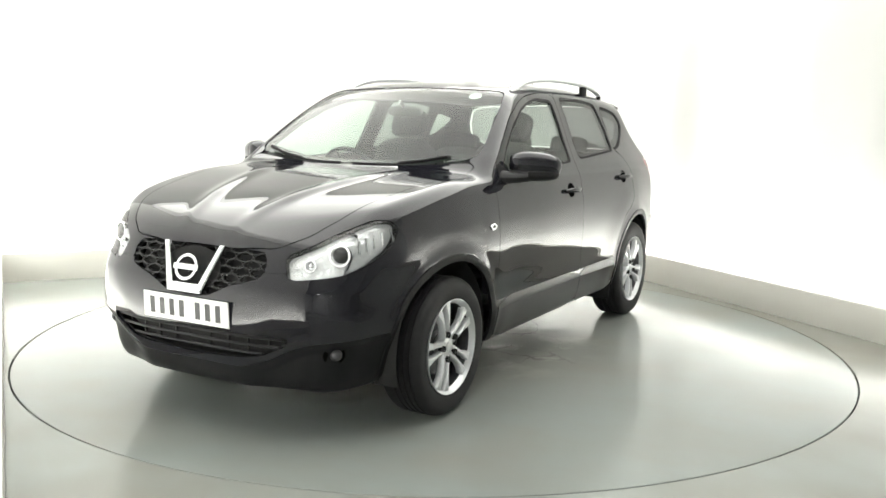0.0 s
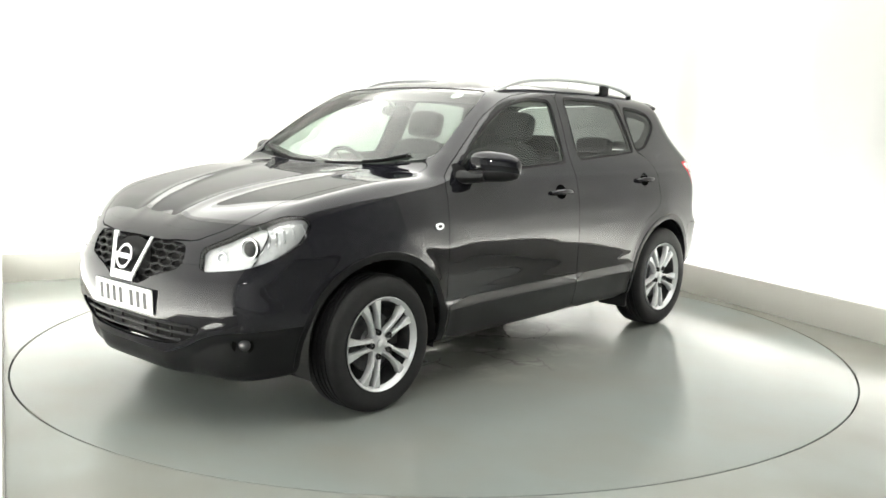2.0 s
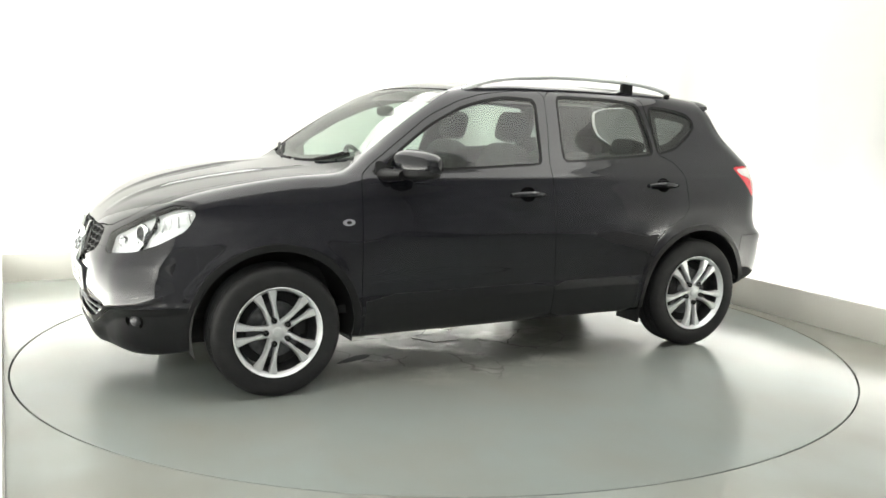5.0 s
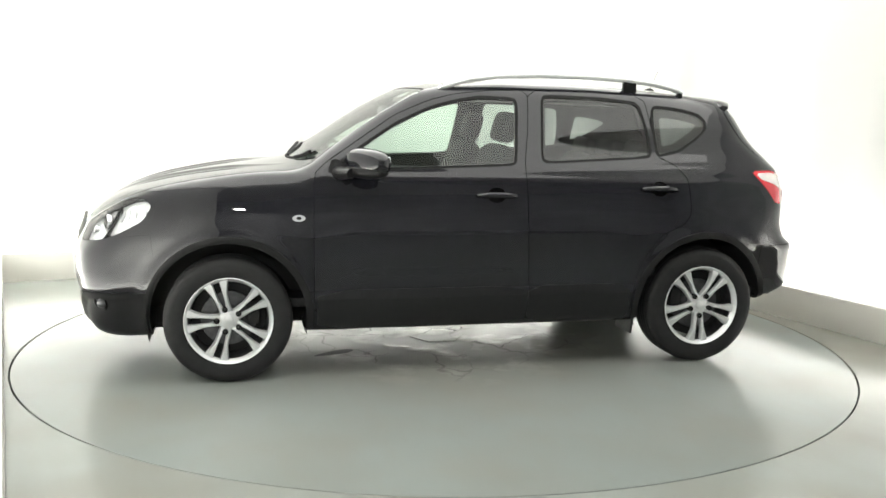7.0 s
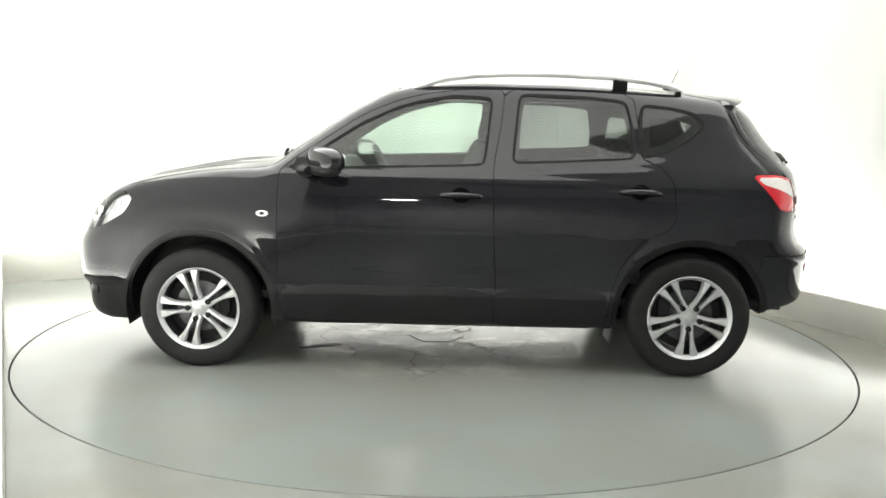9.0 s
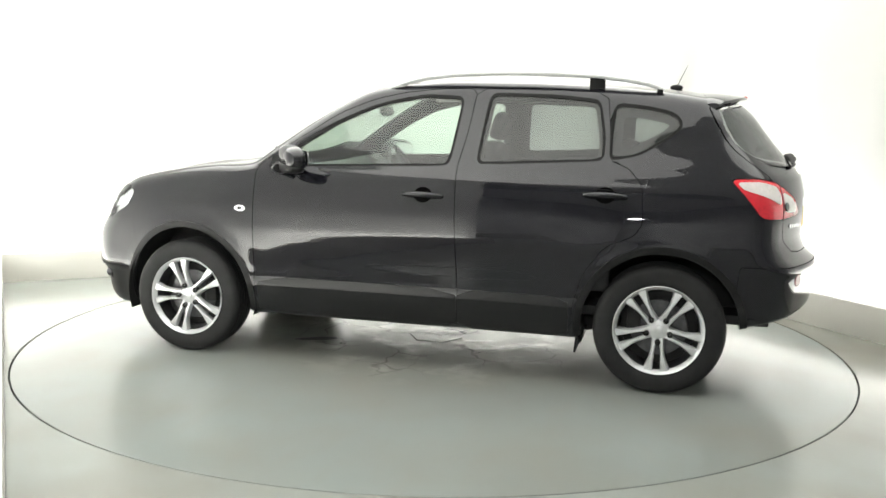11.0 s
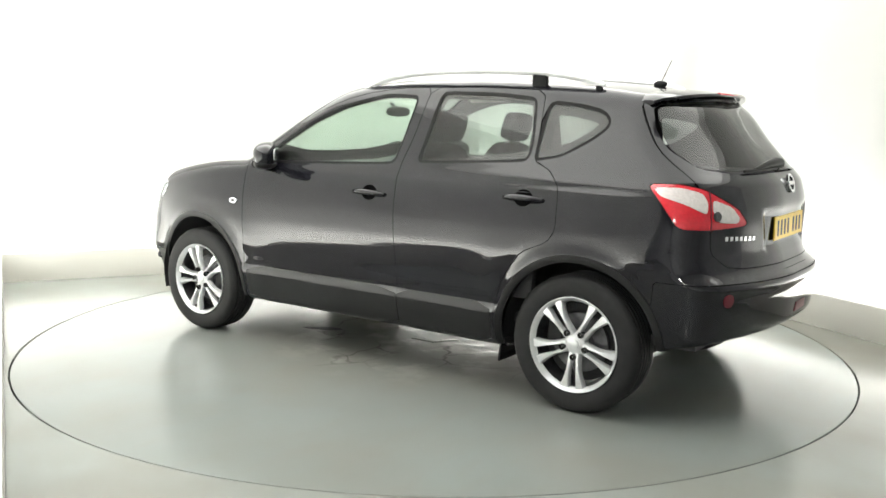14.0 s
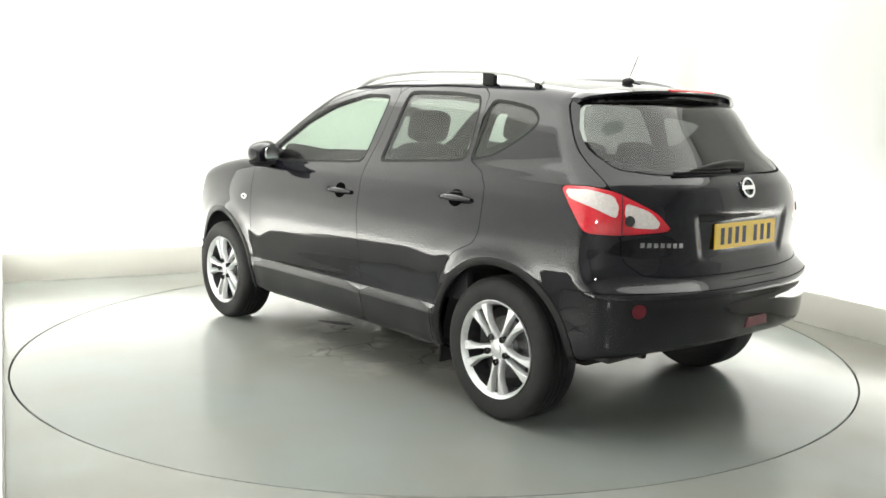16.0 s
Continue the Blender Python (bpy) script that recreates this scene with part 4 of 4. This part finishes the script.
    part("tax_disc", prism(oval(.036, .036), .001, facing(Vector(p) - n * .010, n), 0), PLATE_W, car, "round pale paper disc inside the windscreen")


def number_plate(car, m, material, label):
    plate = part("number_plate", prism([(u * .245, v * .0555) for u, v in ((-1, -1), (1, -1), (1, 1), (-1, 1))], .006, m, .002), material, car, label)
    # the characters stand as plain upright bars
    u = -.190
    for k in range(7):
        if k == 4:
            u += .035
        part("plate_bar", prism([(u - .014, -.0365), (u + .014, -.0365), (u + .014, .0365), (u - .014, .0365)], .0008, m @ Matrix.Translation((0, 0, .0062)), 0), INK, plate)
        u += .057


# ---- the back ----
def rear_trim(car):
    bm = bmesh.new()
    rows = []
    n = 33
    for i in range(n):
        y = -.60 + 1.20 * i / (n - 1)
        k = abs(y) / .60
        xf, xt = -1.46 - .03 * k, -1.715 + .165 * k ** 2.4
        z0 = on_top(xf, y).z
        zt = min(1.506 - .040 * k ** 3, z0 + .002)
        rows.append([bm.verts.new(v) for v in ((xf, y, z0 + .001), (xf * .65 + xt * .35, y, z0 * .65 + zt * .35 + .006), (xf * .3 + xt * .7, y, z0 * .3 + zt * .7 + .005), (xt, y, zt), (xt - .002, y, zt - .012), (xt + .02, y, zt - .022), (xf * .6 + xt * .4, y, zt - .035), (xf, y, z0 - .03))])
    for a, b in zip(rows, rows[1:]):
        for k in range(8):
            bm.faces.new((a[k], a[(k + 1) % 8], b[(k + 1) % 8], b[k]))
    bm.faces.new(rows[0])
    bm.faces.new(rows[-1])
    bmesh.ops.recalc_face_normals(bm, faces=bm.faces)
    spoiler = part("roof_spoiler", bm, PAINT, car, "gloss black roof spoiler", sharp=45)
    part("high_brake_light", tube([(-1.708 + .165 * (abs(y) / .6) ** 2.4, y, 1.504) for y in np.linspace(-.17, .17, 9)], .010, 8, .8), RED_LENS, spoiler, "red high-level brake light")
    number_plate(car, facing(on_rear(0, .882, .001), (-1, 0, .02)), PLATE_Y, "yellow rear number plate with dark bars")
    at = on_rear(0, 1.085, .002)
    lean = facing(at, (-1, 0, .28))
    badge = part("rear_badge", ring_bm(.049, .046, .011, .010, lean), CHROME, car, "round chrome badge on the tailgate")
    part("badge_bar", prism([(-.047, -.009), (.047, -.009), (.047, .009), (-.047, .009)], .013, lean, .002), CHROME, badge)
    for k in range(7):
        p = on_rear(.612 - .029 * k, .862 - .001 * k, .001)
        part("model_script_bar", prism([(-.010, -.0095), (.010, -.0095), (.010, .0095), (-.010, .0095)], .003, facing(p, skin_normal(p)), .001), CHROME, car, "small chrome bar of the model script")
    # wiper
    hub = on_rear(-.03, 1.178, .014)
    w = part("rear_wiper", tube([hub, on_rear(.06, 1.185, .026), on_rear(.18, 1.180, .026), on_rear(.34, 1.160, .018)], [.024, .023, .018, .006], 12), SEAL, car, "black rear wiper")
    part("wiper_blade", tube([on_rear(y, 1.152 + .02 * (.4 - y), .014) for y in np.linspace(.08, .42, 10)], .008, 8), SEAL, w)
    part("wiper_boss", lobe(hub, (.02, .026, .024), 2.4), SEAL, w)
    for s in (1, -1):
        p = on_rear(.672 * s, .60, 0)
        part("rear_reflector", prism(oval(.031, .031), .004, facing(p, skin_normal(p)), .002), DULL_RED, car, "round red bumper reflector")
    p = on_rear(0, .50, 0)
    part("rear_fog_light", prism([(-.09, -.022), (.09, -.022), (.075, .024), (-.075, .024)], .004, facing(p, (-1, 0, -.1)), .002), DULL_RED, car, "red fog light in the bumper")
    white_out = [(1.24, 1.082), (1.212, 1.045), (1.08, 1.013), (.945, .970), (.935, 1.02), (.965, 1.062), (1.1, 1.085)]
    white_in = [(.895, 1.035), (.90, .985), (.86, .935), (.70, .928), (.685, .952), (.75, 1.0)]
    for poly in (white_out, white_in):
        panel("clear_lens", [SIDE, REAR], lambda P, poly=poly: np.maximum(wrap(poly, -1)(P), P[:, 0] + 1.3), WHITE_LENS, car, "clear white band of the tail light", sink=-.0025, flange=.004, mirror=True)
    for s in (1, -1):
        p = on_rear(.665 * s, .962, .0)
        part("reversing_lamp", prism(oval(.022, .022), .006, facing(p + skin_normal(p) * .001, skin_normal(p)), .002), BRAKE, car, "dark round reversing lamp")
    girth = lambda P: P[:, 1] + 2.1 + P[:, 0] - .915
    gap = (lambda P: np.maximum(wrap(TAILLIGHT, -1)(P), P[:, 0] + 1.3), lambda P: girth(P) - .004, lambda P: -girth(P) - .004)
    panel("lamp_gap", [SIDE, REAR], gap, DULL_RED, car, "", sink=-.003, flange=.003, mirror=True)
    part("tow_eye", box_bm(.05, .03, .05, .006, (-1.80, .42, .355)), DARK, car)



# ---- the cabin ----
def seat(car, x, y, rear=False):
    st = new("rear_seat" if rear else "front_seat")
    st.parent = car
    part("seat_cushion", lobe((x + .05, y, .60), (.26, .25, .10), 3.4), FABRIC, st)
    lean = pose(0, 0, 0, 0, -16, 0)
    low = .07 if rear else 0
    part("seat_back", lobe((x - .24, y, .90 - low), (.085, .235, .33), 3.8, lean), FABRIC, st)
    part("head_restraint", lobe((x - .355, y, 1.315 - 1.8 * low), (.050, .128, .088 - .4 * low), 4.2, lean), FABRIC, st, "charcoal cloth head restraint")
    for s in (1, -1):
        part("restraint_post", tube([(x - .325, y + .055 * s, 1.17), (x - .35, y + .055 * s, 1.26 - low)], .007, 8), CHROME, st)


def cabin(car):
    seat(car, .10, .37)
    seat(car, .10, -.37)
    for y in (.42, 0, -.42):
        seat(car, -.72, y, True)
    d = bmesh.new()
    rows = []
    for i in range(17):
        y = -.70 + 1.4 * i / 16
        rows.append([d.verts.new(v) for v in ((.93 - .10 * (y / .7) ** 2, y, 1.055), (.78, y, 1.075), (.62, y, 1.06 + (.05 if abs(y + .37) < .19 else 0)), (.52, y, 1.0), (.50, y, .85), (.62, y, .55), (.93, y, .55))])
    for a, b in zip(rows, rows[1:]):
        for k in range(7):
            d.faces.new((a[k], a[(k + 1) % 7], b[(k + 1) % 7], b[k]))
    d.faces.new(rows[0])
    d.faces.new(rows[-1])
    bmesh.ops.recalc_face_normals(d, faces=d.faces)
    part("dashboard", d, DASH, car, "charcoal dashboard")
    wheel_pose = Matrix.Translation((.40, -.37, 1.00)) @ pose(0, 0, 0, 0, -64, 0)
    sw = new("steering_wheel")
    sw.parent = car
    bm = revolve([(.19 + .014 * math.cos(a), .014 * math.sin(a)) for a in [2 * math.pi * k / 10 for k in range(10)]], 40, "z", closed=True)
    bmesh.ops.transform(bm, matrix=wheel_pose, verts=bm.verts)
    part("steering_rim", bm, DASH, sw, "charcoal steering wheel rim")
    part("steering_boss", lobe((0, 0, 0), (.075, .085, .03), 2.6, wheel_pose), DASH, sw)
    for a in (0, 180, 250):
        c, s = math.cos(radians(a + 90)), math.sin(radians(a + 90))
        part("steering_spoke", tube([wheel_pose @ Vector((.05 * c, .05 * s, 0)), wheel_pose @ Vector((.185 * c, .185 * s, 0))], [.018, .013], 8, .5), ALUM if a < 200 else DASH, sw)
    part("steering_column", tube([wheel_pose @ Vector((0, 0, -.01)), (.60, -.37, .92)], [.04, .055], 12), DASH, sw)
    part("interior_mirror", lobe((.40, 0, 1.395), (.022, .115, .032), 2.6), DASH, car, "dark rear-view mirror")
    part("mirror_stalk", tube([(.42, 0, 1.42), (.46, 0, 1.45)], .010, 8), DASH, car)
    panel("headlining", [SIDE], lambda P: np.maximum(1.49 - P[:, 2], np.maximum(P[:, 0] - .24, -1.55 - P[:, 0])), LINING, car, "pale headlining", sink=.035, flange=0, both=True)
    part("centre_console", box_bm(.9, .22, .35, .04, (.25, 0, .55)), DASH, car)
    part("cabin_floor", box_bm(3.0, 1.40, .05, .01, (-.35, 0, .38)), DASH, car)
    part("parcel_shelf", box_bm(.55, 1.25, .03, .01, (-1.50, 0, 1.10)), DASH, car)
    part("door_card", box_bm(1.05, .05, .55, .02, (.30, .76, .75)), DASH, car)
    part("door_card", box_bm(1.05, .05, .55, .02, (.30, -.76, .75)), DASH, car)
    part("door_card", box_bm(.75, .05, .55, .02, (-.68, .76, .77)), DASH, car)
    part("door_card", box_bm(.75, .05, .55, .02, (-.68, -.76, .77)), DASH, car)



car = new("car")
tagged(car, "gloss black compact crossover car parked on the turntable", "car")
for made in car_body(car):
    pass
for hx, spin in ((WHEEL_X, 0), (-WHEEL_X, -90)):
    wheel(car, hx, 1, spin)
    wheel(car, hx, -1, spin + 20)

cladding(car)
wheel_wells(car)
side_trim(car)
front_trim(car)
rear_trim(car)
cabin(car)


def motions():
    walk(table, [(t, pose(0, 0, 0, 0, 0, a)) for t, a in TURN])
    walk(car, [(t, pose(0, 0, 0, 0, 0, a) @ pose(CAR_OFF[0], CAR_OFF[1], 0)) for t, a in TURN])


motions()
